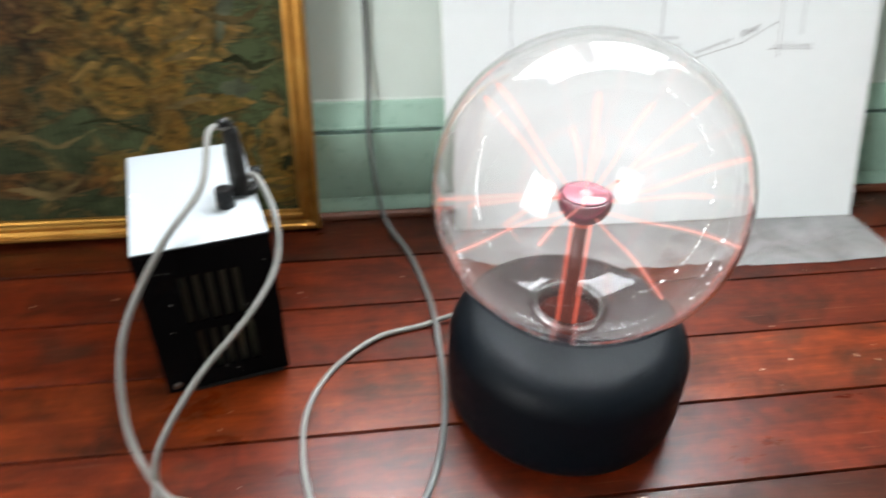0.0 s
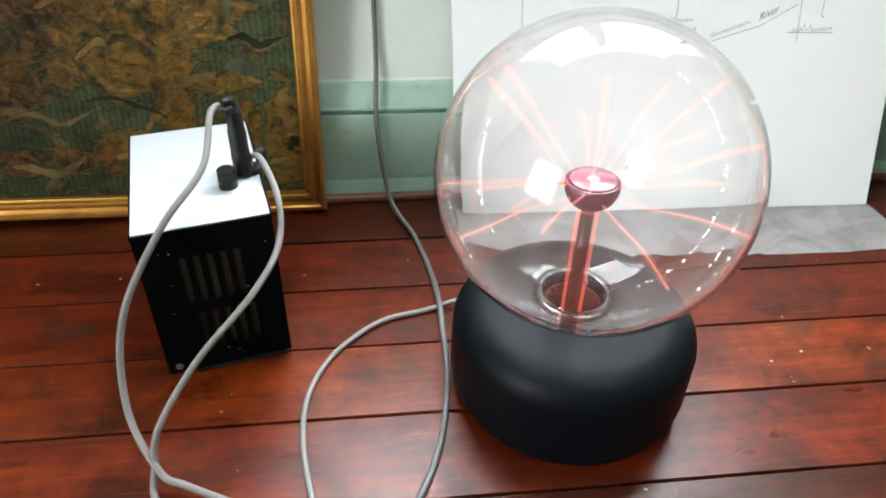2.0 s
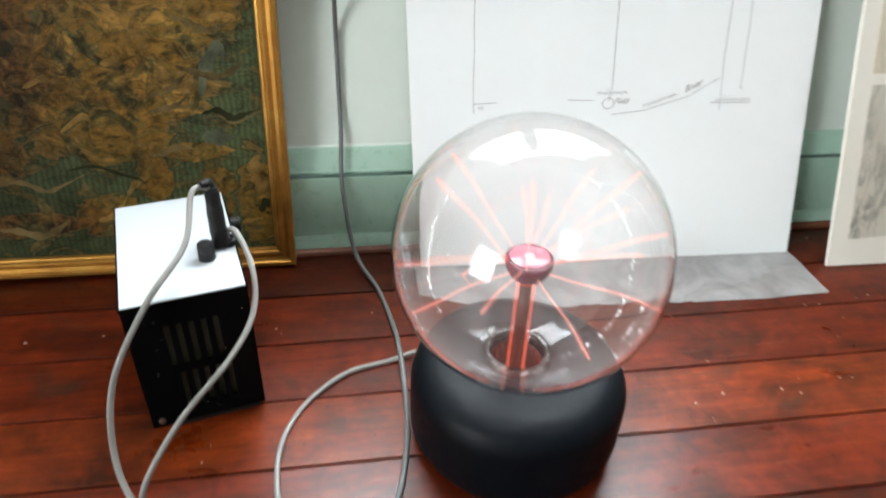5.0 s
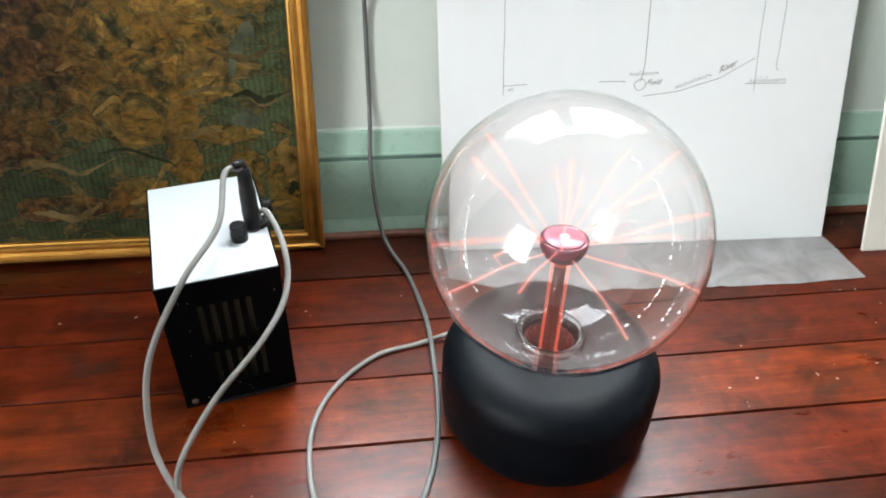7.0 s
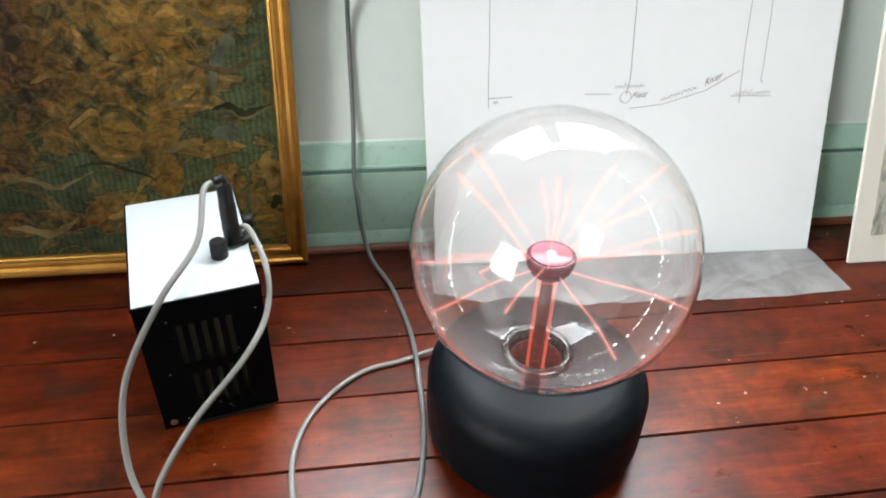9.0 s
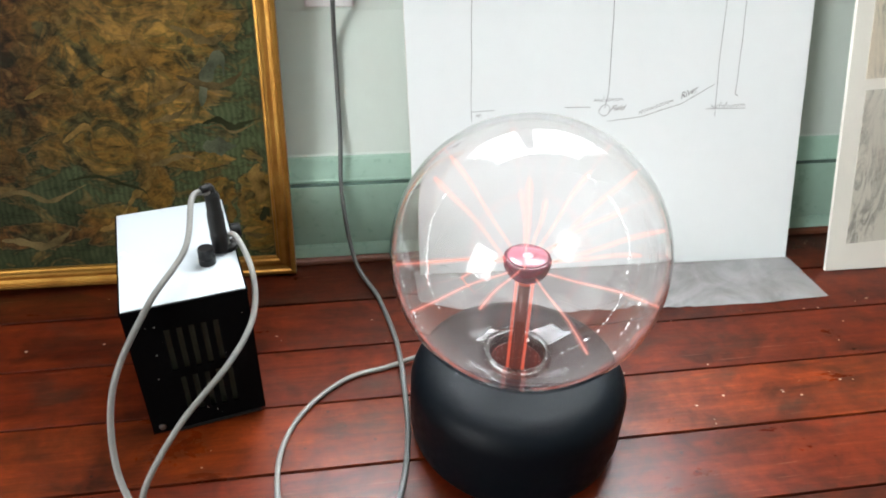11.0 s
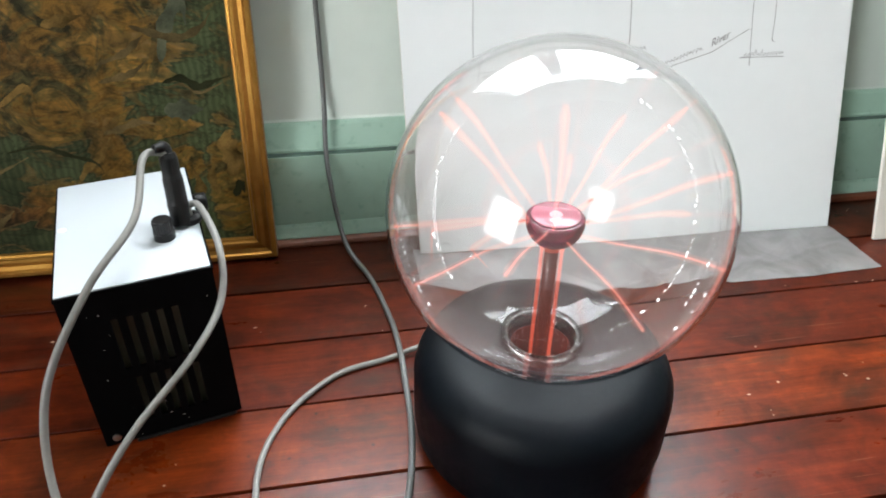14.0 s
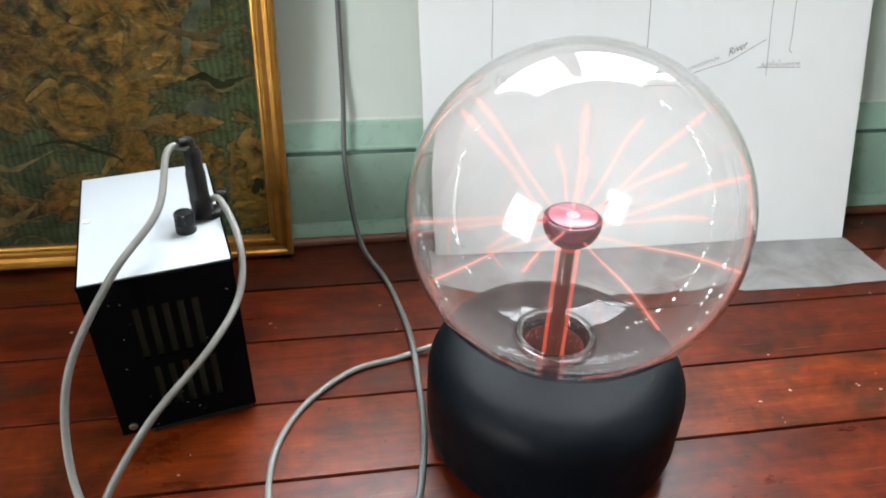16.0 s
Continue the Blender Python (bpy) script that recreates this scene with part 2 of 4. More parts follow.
def glow(name, colour, strength, through=(1, 1, 1)):
    """Glowing gas, also put-in rim glow, haze and highlight: adds its light to what shows through it."""
    m, nt, b = material(name)
    nt.nodes.remove(b)
    e = node(nt, "ShaderNodeEmission", Color=(*colour, 1), Strength=strength)
    t = node(nt, "ShaderNodeBsdfTransparent", Color=(*through, 1))
    both = nt.nodes.new("ShaderNodeAddShader")
    nt.links.new(e.outputs[0], both.inputs[0])
    nt.links.new(t.outputs[0], both.inputs[1])
    nt.links.new(both.outputs[0], nt.nodes["Material Output"].inputs["Surface"])
    return m


def sheet_plastic():
    m, nt, b = material("milky_plastic")
    v = coords(nt)
    n = noise_tex(nt, v, 14, 6, 0.6, 0.8)
    nt.links.new(ramp(nt, n, [(0.35, (0.35, 0.35, 0.35)), (0.65, (0.46, 0.46, 0.46))]), b.inputs["Base Color"])
    b.inputs["Roughness"].default_value = 0.28
    b.inputs["Transmission Weight"].default_value = 0.0
    nt.links.new(ramp(nt, n, [(0.35, (0.50,) * 3), (0.65, (0.60,) * 3)]), b.inputs["Alpha"])
    bump(nt, b, n, 0.6, 0.003)
    return m


def drawn_print(name, paper, ink, seed):
    """Old engraving: hatch and figure strokes in grey ink on toned paper."""
    m, nt, b = material(name)
    v = coords(nt, (1, 1, 1))
    v2 = coords(nt, (26, 7, 7), rot=(0, 0, 0.35 * seed))
    strokes = noise_tex(nt, v2, 1.6, 8, 0.75, 1.5)
    mass = noise_tex(nt, v, 9 + seed, 5, 0.6, 0.9)
    a = ramp(nt, strokes, [(0.42, ink), (0.52, paper)])
    c = mix(nt, ramp(nt, mass, [(0.4, (0.8,) * 3), (0.6, (0.15,) * 3)]), paper, a)
    nt.links.new(c, b.inputs["Base Color"])
    b.inputs["Roughness"].default_value = 0.7
    return m


M_FLOOR = {"red": floor_wood("varnished_red_wood", (0.80, 0.55, 0.44), 0.7), "orange": floor_wood("varnished_orange_wood", (1.24, 1.03, 0.68), 0.85), "dark": floor_wood("varnished_dark_wood", (0.43, 0.33, 0.28), 0.7)}
M_WALL = simple("pale_green_wall_paint", (0.655, 0.74, 0.68), 0.5, vary=0.05, scale=8, bump_mm=0.3)
M_SKIRT = simple("green_gloss_paint", (0.375, 0.56, 0.455), 0.30, vary=0.10, scale=12, bump_mm=0.2)
M_SHOE = simple("dark_red_moulding", (0.17, 0.055, 0.028), 0.4, vary=0.3, scale=30)
M_ROOM = simple("dimmed_unseen_wall_paint", (0.40, 0.44, 0.40), 0.6, vary=0.08, scale=8)
M_CEIL = simple("white_ceiling_paint", (0.6, 0.6, 0.58), 0.7, vary=0.04, scale=8)
M_JOINT = simple("shaded_grimy_groove", (0.075, 0.13, 0.105), 0.8, vary=0.4, scale=60)
M_GAP = simple("dark_subfloor", (0.012, 0.008, 0.006), 0.9, vary=0.3)
M_BLACKBASE = simple("satin_black_plastic", (0.0022, 0.0036, 0.0056), 0.48, vary=0.25, scale=20, bump_mm=0.12, spec=0.11)
M_BLACKBOX = simple("black_enamel", (0.003, 0.003, 0.0032), 0.45, vary=0.3, scale=30, bump_mm=0.15, spec=0.02)
M_WHITETOP = simple("white_enamel", (0.47, 0.51, 0.54), 0.38, vary=0.01, scale=20, bump_mm=0.05)
M_BLACK = simple("black_rubber", (0.006, 0.006, 0.0065), 0.4, vary=0.2, spec=0.3)
M_SLOT = simple("olive_grey_inner", (0.10, 0.10, 0.07), 0.6, vary=0.25)
M_METAL = simple("dull_steel", (0.45, 0.44, 0.42), 0.35, 1.0, vary=0.15)
M_CABLE = simple("grey_cable_sheath", (0.20, 0.195, 0.18), 0.45, vary=0.14, scale=60, bump_mm=0.15)
M_CABLE_D = simple("dark_grey_cable_sheath", (0.11, 0.115, 0.11), 0.45, vary=0.14, scale=60, bump_mm=0.15)
M_GILT = gilt()
M_CANVAS = painting_canvas()
M_PAINT_TAN = simple("tan_paint", (0.120, 0.085, 0.035), 0.5, vary=0.6, scale=120, spec=0.05)
M_PAINT_OCHRE = simple("ochre_paint", (0.17, 0.105, 0.030), 0.5, vary=0.75, scale=160, spec=0.05)
M_PAINT_DARK = simple("dark_olive_paint", (0.024, 0.026, 0.012), 0.5, vary=0.4, scale=120, spec=0.05)
M_PAINT_PALE = simple("pale_reflection_paint", (0.105, 0.115, 0.075), 0.5, vary=0.5, scale=150, spec=0.05)
M_PAPER = simple("white_paper", (0.83, 0.87, 0.875), 0.55, vary=0.025, scale=10, bump_mm=0.15)
M_EDGE = simple("board_edge", (0.75, 0.74, 0.68), 0.7, vary=0.08)
M_INK = simple("black_ink", (0.19, 0.19, 0.20), 0.7, vary=0.2)
M_CREAM = simple("cream_mount_board", (0.80, 0.78, 0.70), 0.6, vary=0.04, scale=14)
M_PRINT1 = drawn_print("toned_engraving_upper", (0.62, 0.56, 0.44), (0.26, 0.24, 0.20), 1)
M_PRINT2 = drawn_print("toned_engraving", (0.56, 0.54, 0.46), (0.16, 0.15, 0.13), 2)
M_PLATE = simple("white_plate_plastic", (0.82, 0.82, 0.82), 0.3, vary=0.03)
M_SHEET = sheet_plastic()
M_GLASS = glass("clear_glass")
M_BLOWN = glass("blown_glass")
bump(M_BLOWN.node_tree, M_BLOWN.node_tree.nodes["Principled BSDF"], noise_tex(M_BLOWN.node_tree, coords(M_BLOWN.node_tree), 22, 2), 0.05, 0.002)
M_ELECTRODE = simple("wine_red_glass", (0.085, 0.006, 0.020), 0.12, vary=0.2, scale=60, bump_mm=0.02, coat=0.8)
M_ELECTOP = simple("pale_pink_glass_face", (0.24, 0.070, 0.095), 0.10, vary=0.25, scale=90, coat=0.6)
M_ROD = simple("dark_red_rod", (0.028, 0.009, 0.008), 0.2, vary=0.3, coat=0.4)
M_WELL = simple("red_glazed_well", (0.055, 0.004, 0.0025), 0.25, vary=0.3)
M_PLASMA = glow("plasma_streamer", (1.0, 0.36, 0.29), 0.25, (1, 0.95, 0.945))
M_HALO = glow("streamer_halo", (1.0, 0.27, 0.20), 0.075, (1, 0.985, 0.98))
M_PLASMA_END = glow("plasma_foot", (1.0, 0.16, 0.08), 0.24, (1, 0.93, 0.92))
M_SHEATH = glow("plasma_sheath", (1.0, 0.14, 0.06), 0.045, (1, 0.93, 0.92))
M_RIM = glow("rim_glow", (1.0, 0.21, 0.14), 0.25, (1, 0.95, 0.945))
M_GAS = [glow("gas_haze_" + name, colour, strength) for name, colour, strength in (("top", (1.0, 0.90, 0.89), 0.056), ("shoulder", (1.0, 0.84, 0.82), 0.050), ("waist", (1.0, 0.72, 0.68), 0.034), ("foot", (1.0, 0.50, 0.44), 0.024))]
M_HIGHLIGHT = glow("bowl_highlight_glow", (1.0, 0.70, 0.66), 0.35)
# white beads and streaks that stand in for reflections on the globe
M_BEAD = simple("white_glint_bead", (0.92, 0.92, 0.92), 0.15, vary=0.02, scale=60, coat=0.8)
M_STREAK = simple("pale_reflection_streak", (0.9, 0.9, 0.9), 0.2, vary=0.02, scale=60)
M_STREAK.node_tree.nodes["Principled BSDF"].inputs["Alpha"].default_value = 0.22
M_FRAMEWHITE = simple("white_window_paint", (0.78, 0.79, 0.78), 0.35, vary=0.04)
M_SPECK = simple("pale_paint_speck", (0.42, 0.33, 0.25), 0.7, vary=0.2)


# ---- mesh tools ----
def mesh_of(bm, name, mat, smooth=False):
    me = bpy.data.meshes.new(name)
    bm.normal_update()
    bm.to_mesh(me)
    bm.free()
    for mm in (mat if isinstance(mat, (list, tuple)) else [mat]):
        me.materials.append(mm)
    if smooth:
        for p in me.polygons:
            p.use_smooth = True
    return me


def part(name, bm, mat, parent=None, label="", smooth=False):
    ob = new(name, mesh_of(bm, name, mat, smooth))
    if parent is not None:
        ob.parent = parent
    if label:
        ob["label"] = label
    return ob


def empty(name, m, label, category, group="", kind=""):
    ob = new(name)
    ob.matrix_world = m
    ob.empty_display_size = 0.02
    return tagged(ob, label, category, group, kind)


def box(bm, lo, hi, bevel=0.0, seg=2, m=None):
    r = bmesh.ops.create_cube(bm, size=1)
    s = [b - a for a, b in zip(lo, hi)]
    c = [(a + b) / 2 for a, b in zip(lo, hi)]
    bmesh.ops.transform(bm, verts=r["verts"], matrix=Matrix.Translation(c) @ Matrix.Diagonal((*s, 1)))
    vs = r["verts"]
    if bevel:
        es = list({e for v in vs for e in v.link_edges})
        g = bmesh.ops.bevel(bm, geom=es, offset=bevel, segments=seg, affect="EDGES", profile=0.5)
        vs = list({v for f in g["faces"] for v in f.verts} | {v for v in vs if v.is_valid})
    if m is not None:
        bmesh.ops.transform(bm, verts=vs, matrix=m)
    return bm


def block(lo, hi, bevel=0.0, seg=2):
    return box(bmesh.new(), lo, hi, bevel, seg)


def lathe(profile, n=64, cap=False):
    """Turns a profile of (radius, height) round the z axis."""
    bm = bmesh.new()
    rings = []
    for r, z in profile:
        if r < 1e-6:
            rings.append([bm.verts.new((0, 0, z))])
        else:
            rings.append([bm.verts.new((r * math.cos(2 * math.pi * i / n), r * math.sin(2 * math.pi * i / n), z)) for i in range(n)])
    for a, b in zip(rings, rings[1:]):
        for i in range(n):
            j = (i + 1) % n
            if len(a) == 1 and len(b) > 1:
                bm.faces.new((a[0], b[j], b[i]))
            elif len(b) == 1 and len(a) > 1:
                bm.faces.new((a[i], a[j], b[0]))
            elif len(a) > 1:
                bm.faces.new((a[i], a[j], b[j], b[i]))
    return bm


def arc(cx, cz, r, a0, a1, n):
    return [(cx + r * math.cos(radians(a0 + (a1 - a0) * i / n)), cz + r * math.sin(radians(a0 + (a1 - a0) * i / n))) for i in range(n + 1)]


def smooth_path(pts, n=8):
    p = [Vector(q) for q in pts]
    q = [2 * p[0] - p[1]] + p + [2 * p[-1] - p[-2]]
    out = []
    for i in range(1, len(q) - 2):
        a, b, c, d = q[i - 1:i + 3]
        for k in range(n):
            s = k / n
            out.append(0.5 * (2 * b + (c - a) * s + (2 * a - 5 * b + 4 * c - d) * s * s + (3 * b - a - 3 * c + d) * s ** 3))
    out.append(p[-1])
    return out


def tube(path, radius, n=12, bm=None, taper=None):
    bm = bm or bmesh.new()
    path = [Vector(p) for p in path]
    rings, up = [], Vector((0.3, 0.2, 0.93))
    for i, p in enumerate(path):
        t = (path[min(i + 1, len(path) - 1)] - path[max(i - 1, 0)]).normalized()
        side = t.cross(up)
        side = side.normalized() if side.length > 1e-4 else t.orthogonal().normalized()
        up = side.cross(t).normalized()
        r = radius * (taper(i / (len(path) - 1)) if taper else 1)
        rings.append([bm.verts.new(p + r * (math.cos(2 * math.pi * k / n) * side + math.sin(2 * math.pi * k / n) * up)) for k in range(n)])
    for a, b in zip(rings, rings[1:]):
        for k in range(n):
            bm.faces.new((a[k], a[(k + 1) % n], b[(k + 1) % n], b[k]))
    bm.faces.new(rings[0][::-1])
    bm.faces.new(rings[-1])
    return bm


def disc(r, z0, z1, bevel, n=32):
    return lathe([(0, z0), (r - bevel, z0), (r, z0 + bevel), (r, z1 - bevel), (r - bevel, z1), (0, z1)], n)


# ---- room ----
W, E, S, N, H = ROOM
T = 0.15


def wall_with_hole(name, label, lo, hi, axis, hole):
    """A wall slab with one opening; axis 0: wall runs along x, 1: along y."""
    bm = bmesh.new()
    a0, a1, z0, z1 = hole
    k = axis

    def slab(s0, s1, b0, b1):
        l, h = list(lo), list(hi)
        l[k], h[k], l[2], h[2] = s0, s1, b0, b1
        box(bm, l, h)
    slab(lo[k], a0, lo[2], hi[2])
    slab(a1, hi[k], lo[2], hi[2])
    slab(a0, a1, lo[2], z0)
    slab(a0, a1, z1, hi[2])
    return tagged(part(name, bm, M_WALL), label, "wall", kind="structure")


wall_with_hole("wall_north", "pale green painted wall above a green skirting", (W, N, 0), (E, N + T, H), 0, NORTH_WIN)
wall_with_hole("wall_west", "pale green painted wall with a window", (W - T, S, 0), (W, N, H), 1, WEST_WIN)
# unseen walls and ceiling added; wall paint darkened to cut bounced light
tagged(part("wall_east", block((E, S, 0), (E + T, N, H)), M_ROOM), "unseen plain wall, paint darkened to hold back bounced light", "wall", kind="structure")
tagged(part("wall_south", block((W, S - T, 0), (E, S, H)), M_ROOM), "unseen plain wall, paint darkened to hold back bounced light", "wall", kind="structure")
tagged(part("ceiling", block((W - T, S - T, H), (E + T, N + T, H + 0.1)), M_CEIL), "plain white painted ceiling", "ceiling", kind="structure")


def window(name, m, w, h, mullions, label):
    """Painted frame, stiles and glazed panes in an opening w wide and h high; local y points outwards."""
    e = empty(name, m, label, "window", kind="structure")
    f = 0.035
    bm = bmesh.new()
    box(bm, (0, 0.02, 0), (f, 0.1, h), 0.003)
    box(bm, (w - f, 0.02, 0), (w, 0.1, h), 0.003)
    box(bm, (f, 0.02, 0), (w - f, 0.1, f), 0.003)
    box(bm, (f, 0.02, h - f), (w - f, 0.1, h), 0.003)
    part("window_frame", bm, M_FRAMEWHITE, e)
    xs = [f] + list(mullions) + [w - f]
    for i, x in enumerate(xs[1:-1]):
        part("mullion", block((x - 0.05, 0.025, f), (x + 0.05, 0.09, h - f), 0.003), M_FRAMEWHITE, e)
    for i in range(len(xs) - 1):
        l = xs[i] + (0.05 if i else 0)
        r = xs[i + 1] - (0.05 if i < len(xs) - 2 else 0)
        p = part("pane", block((l, 0.055, f), (r, 0.059, h - f)), M_GLASS, e)
        p.visible_shadow = False
    return e


window("window_1", pose(NORTH_WIN[0], N, NORTH_WIN[2]), NORTH_WIN[1] - NORTH_WIN[0], NORTH_WIN[3] - NORTH_WIN[2], (0.47,), "white painted window with two panes above the skirting wall")
window("window_2", pose(W, WEST_WIN[0], WEST_WIN[2], 0, 0, 90), WEST_WIN[1] - WEST_WIN[0], WEST_WIN[3] - WEST_WIN[2], (), "white painted window letting in daylight")

# skirting: flat board, groove, then a cap that slopes back to the wall
SK = 1.003


def extrude_x(profile, x0, x1):
    bm = bmesh.new()
    a = [bm.verts.new((x0, y, z)) for y, z in profile]
    b = [bm.verts.new((x1, y, z)) for y, z in profile]
    n = len(profile)
    for i in range(n):
        j = (i + 1) % n
        bm.faces.new((a[i], b[i], b[j], a[j]))
    bm.faces.new(a)
    bm.faces.new(b[::-1])
    bmesh.ops.recalc_face_normals(bm, faces=bm.faces)
    return bm


prof = [(SK, 0.0), (SK, 0.1425), (SK + 0.0040, 0.1428), (SK + 0.0044, 0.095), (SK + 0.0108, 0.095), (SK + 0.011, 0.1475),
        (SK + 0.013, 0.150), (SK + 0.026, 0.178), (SK + 0.0285, 0.1815), (SK + 0.0315, 0.183), (SK + 0.0315, 0.0)]
tagged(part("baseboard", extrude_x(prof, W, E), M_SKIRT), "sea-green painted skirting board with a grooved sloping cap", "skirting", kind="structure")
# dark strip laid in the groove, its shade and grime put into the colour
prof = [(SK + 0.0015, 0.137), (SK + 0.0015, 0.1435), (SK + 0.0105, 0.1445), (SK + 0.0105, 0.137)]
tagged(part("trim", extrude_x(prof, W, E), M_JOINT), "dark strip in the groove under the skirting cap, for shade and dirt", "joint", kind="structure")
# sloped filler from skirting to wall, shaped to fit the camera's view
prof = [(SK + 0.0318, 0.0), (SK + 0.0318, 0.1835), (SK + 0.034, 0.186), (N - 0.0005, 0.405), (N - 0.0005, 0.0)]
tagged(part("trim", extrude_x(prof, W, E), M_WALL), "pale green sloped face above the skirting, shaped to fit the view", "ledge", kind="structure")
prof = [(SK - 0.0003, 0.0), (SK - 0.0105, 0.0), (SK - 0.0105, 0.013), (SK - 0.009, 0.018), (SK - 0.005, 0.027), (SK - 0.002, 0.0305), (SK - 0.0003, 0.0310)]
tagged(part("trim", extrude_x(prof, W, E), M_SKIRT), "sea-green painted toe strip sloping off the skirting", "toe strip", kind="structure")
prof = [(SK - 0.0108, 0.0), (SK - 0.019, 0.0), (SK - 0.0195, 0.004), (SK - 0.018, 0.008), (SK - 0.014, 0.0105), (SK - 0.0108, 0.0112)]
tagged(part("trim", extrude_x(prof, W, E), M_SHOE), "dark red-brown wooden moulding along the skirting foot", "moulding", kind="structure")


# ---- boards and pictures against the wall ----
def leaning(x, y, lean, tilt, z=0.0, turn=0.0):
    """Pose of a board whose lower left corner stands at x, y: local x along it, local z up its face, local y into the wall."""
    return pose(x, y, z, 0, 0, turn) @ pose(0, 0, 0, -lean, 0, 0) @ pose(0, 0, 0, 0, tilt, 0)


def ribbon(pts, width, y):
    """A tapered brush stroke on the picture's face."""
    p = smooth_path([(x, 0, z) for x, z in pts], 6)
    bm = bmesh.new()
    rows = []
    for i, q in enumerate(p):
        t = (p[min(i + 1, len(p) - 1)] - p[max(i - 1, 0)]).normalized()
        s = i / (len(p) - 1)
        hw = width / 2 * (0.18 + math.sin(math.pi * min(1, s * 1.15)) ** 0.7) * (1 + 0.25 * math.sin(i * 1.3))
        n = Vector((-t.z, 0, t.x))
        rows.append((bm.verts.new((q.x + n.x * hw, y, q.z + n.z * hw)), bm.verts.new((q.x - n.x * hw, y, q.z - n.z * hw))))
    for a, b in zip(rows, rows[1:]):
        bm.faces.new((a[0], a[1], b[1], b[0]))
    return bm


def painted_shapes(e):
    """Sweeping tendrils, coast lines and foliage painted over the ground of the picture, with a pale reflection put in.
    """
    y = 0.0130
    light = [([(-0.151, 0.331), (-0.126, 0.322), (-0.093, 0.315), (-0.064, 0.328), (-0.051, 0.345)], 0.009), ([(-0.150, 0.402), (-0.126, 0.392), (-0.106, 0.382), (-0.085, 0.382), (-0.062, 0.397)], 0.010),
             ([(-0.200, 0.262), (-0.172, 0.268), (-0.155, 0.274), (-0.135, 0.290)], 0.008), ([(-0.20, 0.284), (-0.164, 0.297), (-0.146, 0.311), (-0.137, 0.319)], 0.007),
             ([(-0.448, 0.144), (-0.418, 0.158), (-0.392, 0.157), (-0.365, 0.143), (-0.335, 0.154), (-0.306, 0.168)], 0.007), ([(-0.446, 0.081), (-0.42, 0.078), (-0.386, 0.068), (-0.355, 0.083), (-0.341, 0.095)], 0.011),
             ([(-0.081, 0.075), (-0.057, 0.068), (-0.032, 0.072)], 0.007), ([(-0.207, 0.195), (-0.188, 0.199), (-0.16, 0.208), (-0.129, 0.202)], 0.008),
             ([(-0.117, 0.252), (-0.099, 0.256), (-0.078, 0.244), (-0.058, 0.251), (-0.036, 0.262)], 0.0035)]
    ochre = [([(-0.364, 0.301), (-0.331, 0.316), (-0.301, 0.317)], 0.008), ([(-0.253, 0.334), (-0.23, 0.339), (-0.204, 0.345)], 0.012), ([(-0.326, 0.235), (-0.29, 0.259), (-0.279, 0.238)], 0.008),
             ([(-0.25, 0.13), (-0.235, 0.15), (-0.215, 0.165), (-0.20, 0.19)], 0.009), ([(-0.05, 0.125), (-0.046, 0.15), (-0.052, 0.178), (-0.044, 0.192)], 0.022), ([(-0.30, 0.09), (-0.272, 0.10), (-0.25, 0.13)], 0.010),
             ([(-0.105, 0.085), (-0.095, 0.11), (-0.10, 0.14)], 0.012), ([(-0.07, 0.10), (-0.078, 0.125), (-0.07, 0.15)], 0.010)]
    dark = [([(-0.122, 0.259), (-0.099, 0.264), (-0.078, 0.252), (-0.058, 0.258), (-0.036, 0.265)], 0.009), ([(-0.33, 0.175), (-0.289, 0.181), (-0.256, 0.168), (-0.225, 0.156), (-0.216, 0.139)], 0.005),
            ([(-0.050, 0.095), (-0.040, 0.112), (-0.036, 0.10)], 0.012)]
    # pale strokes paint in the reflection lying over the picture
    pale = [([(-0.126, 0.222), (-0.10, 0.222), (-0.076, 0.222)], 0.022), ([(-0.120, 0.285), (-0.108, 0.33), (-0.085, 0.36), (-0.082, 0.33)], 0.015)]
    for group, mat in ((pale, M_PAINT_PALE), (ochre, M_PAINT_OCHRE), (light, M_PAINT_TAN), (dark, M_PAINT_DARK)):
        for pts, wd in group:
            part("brush_stroke", ribbon(pts, wd, y), mat, e)
            y -= 0.00002


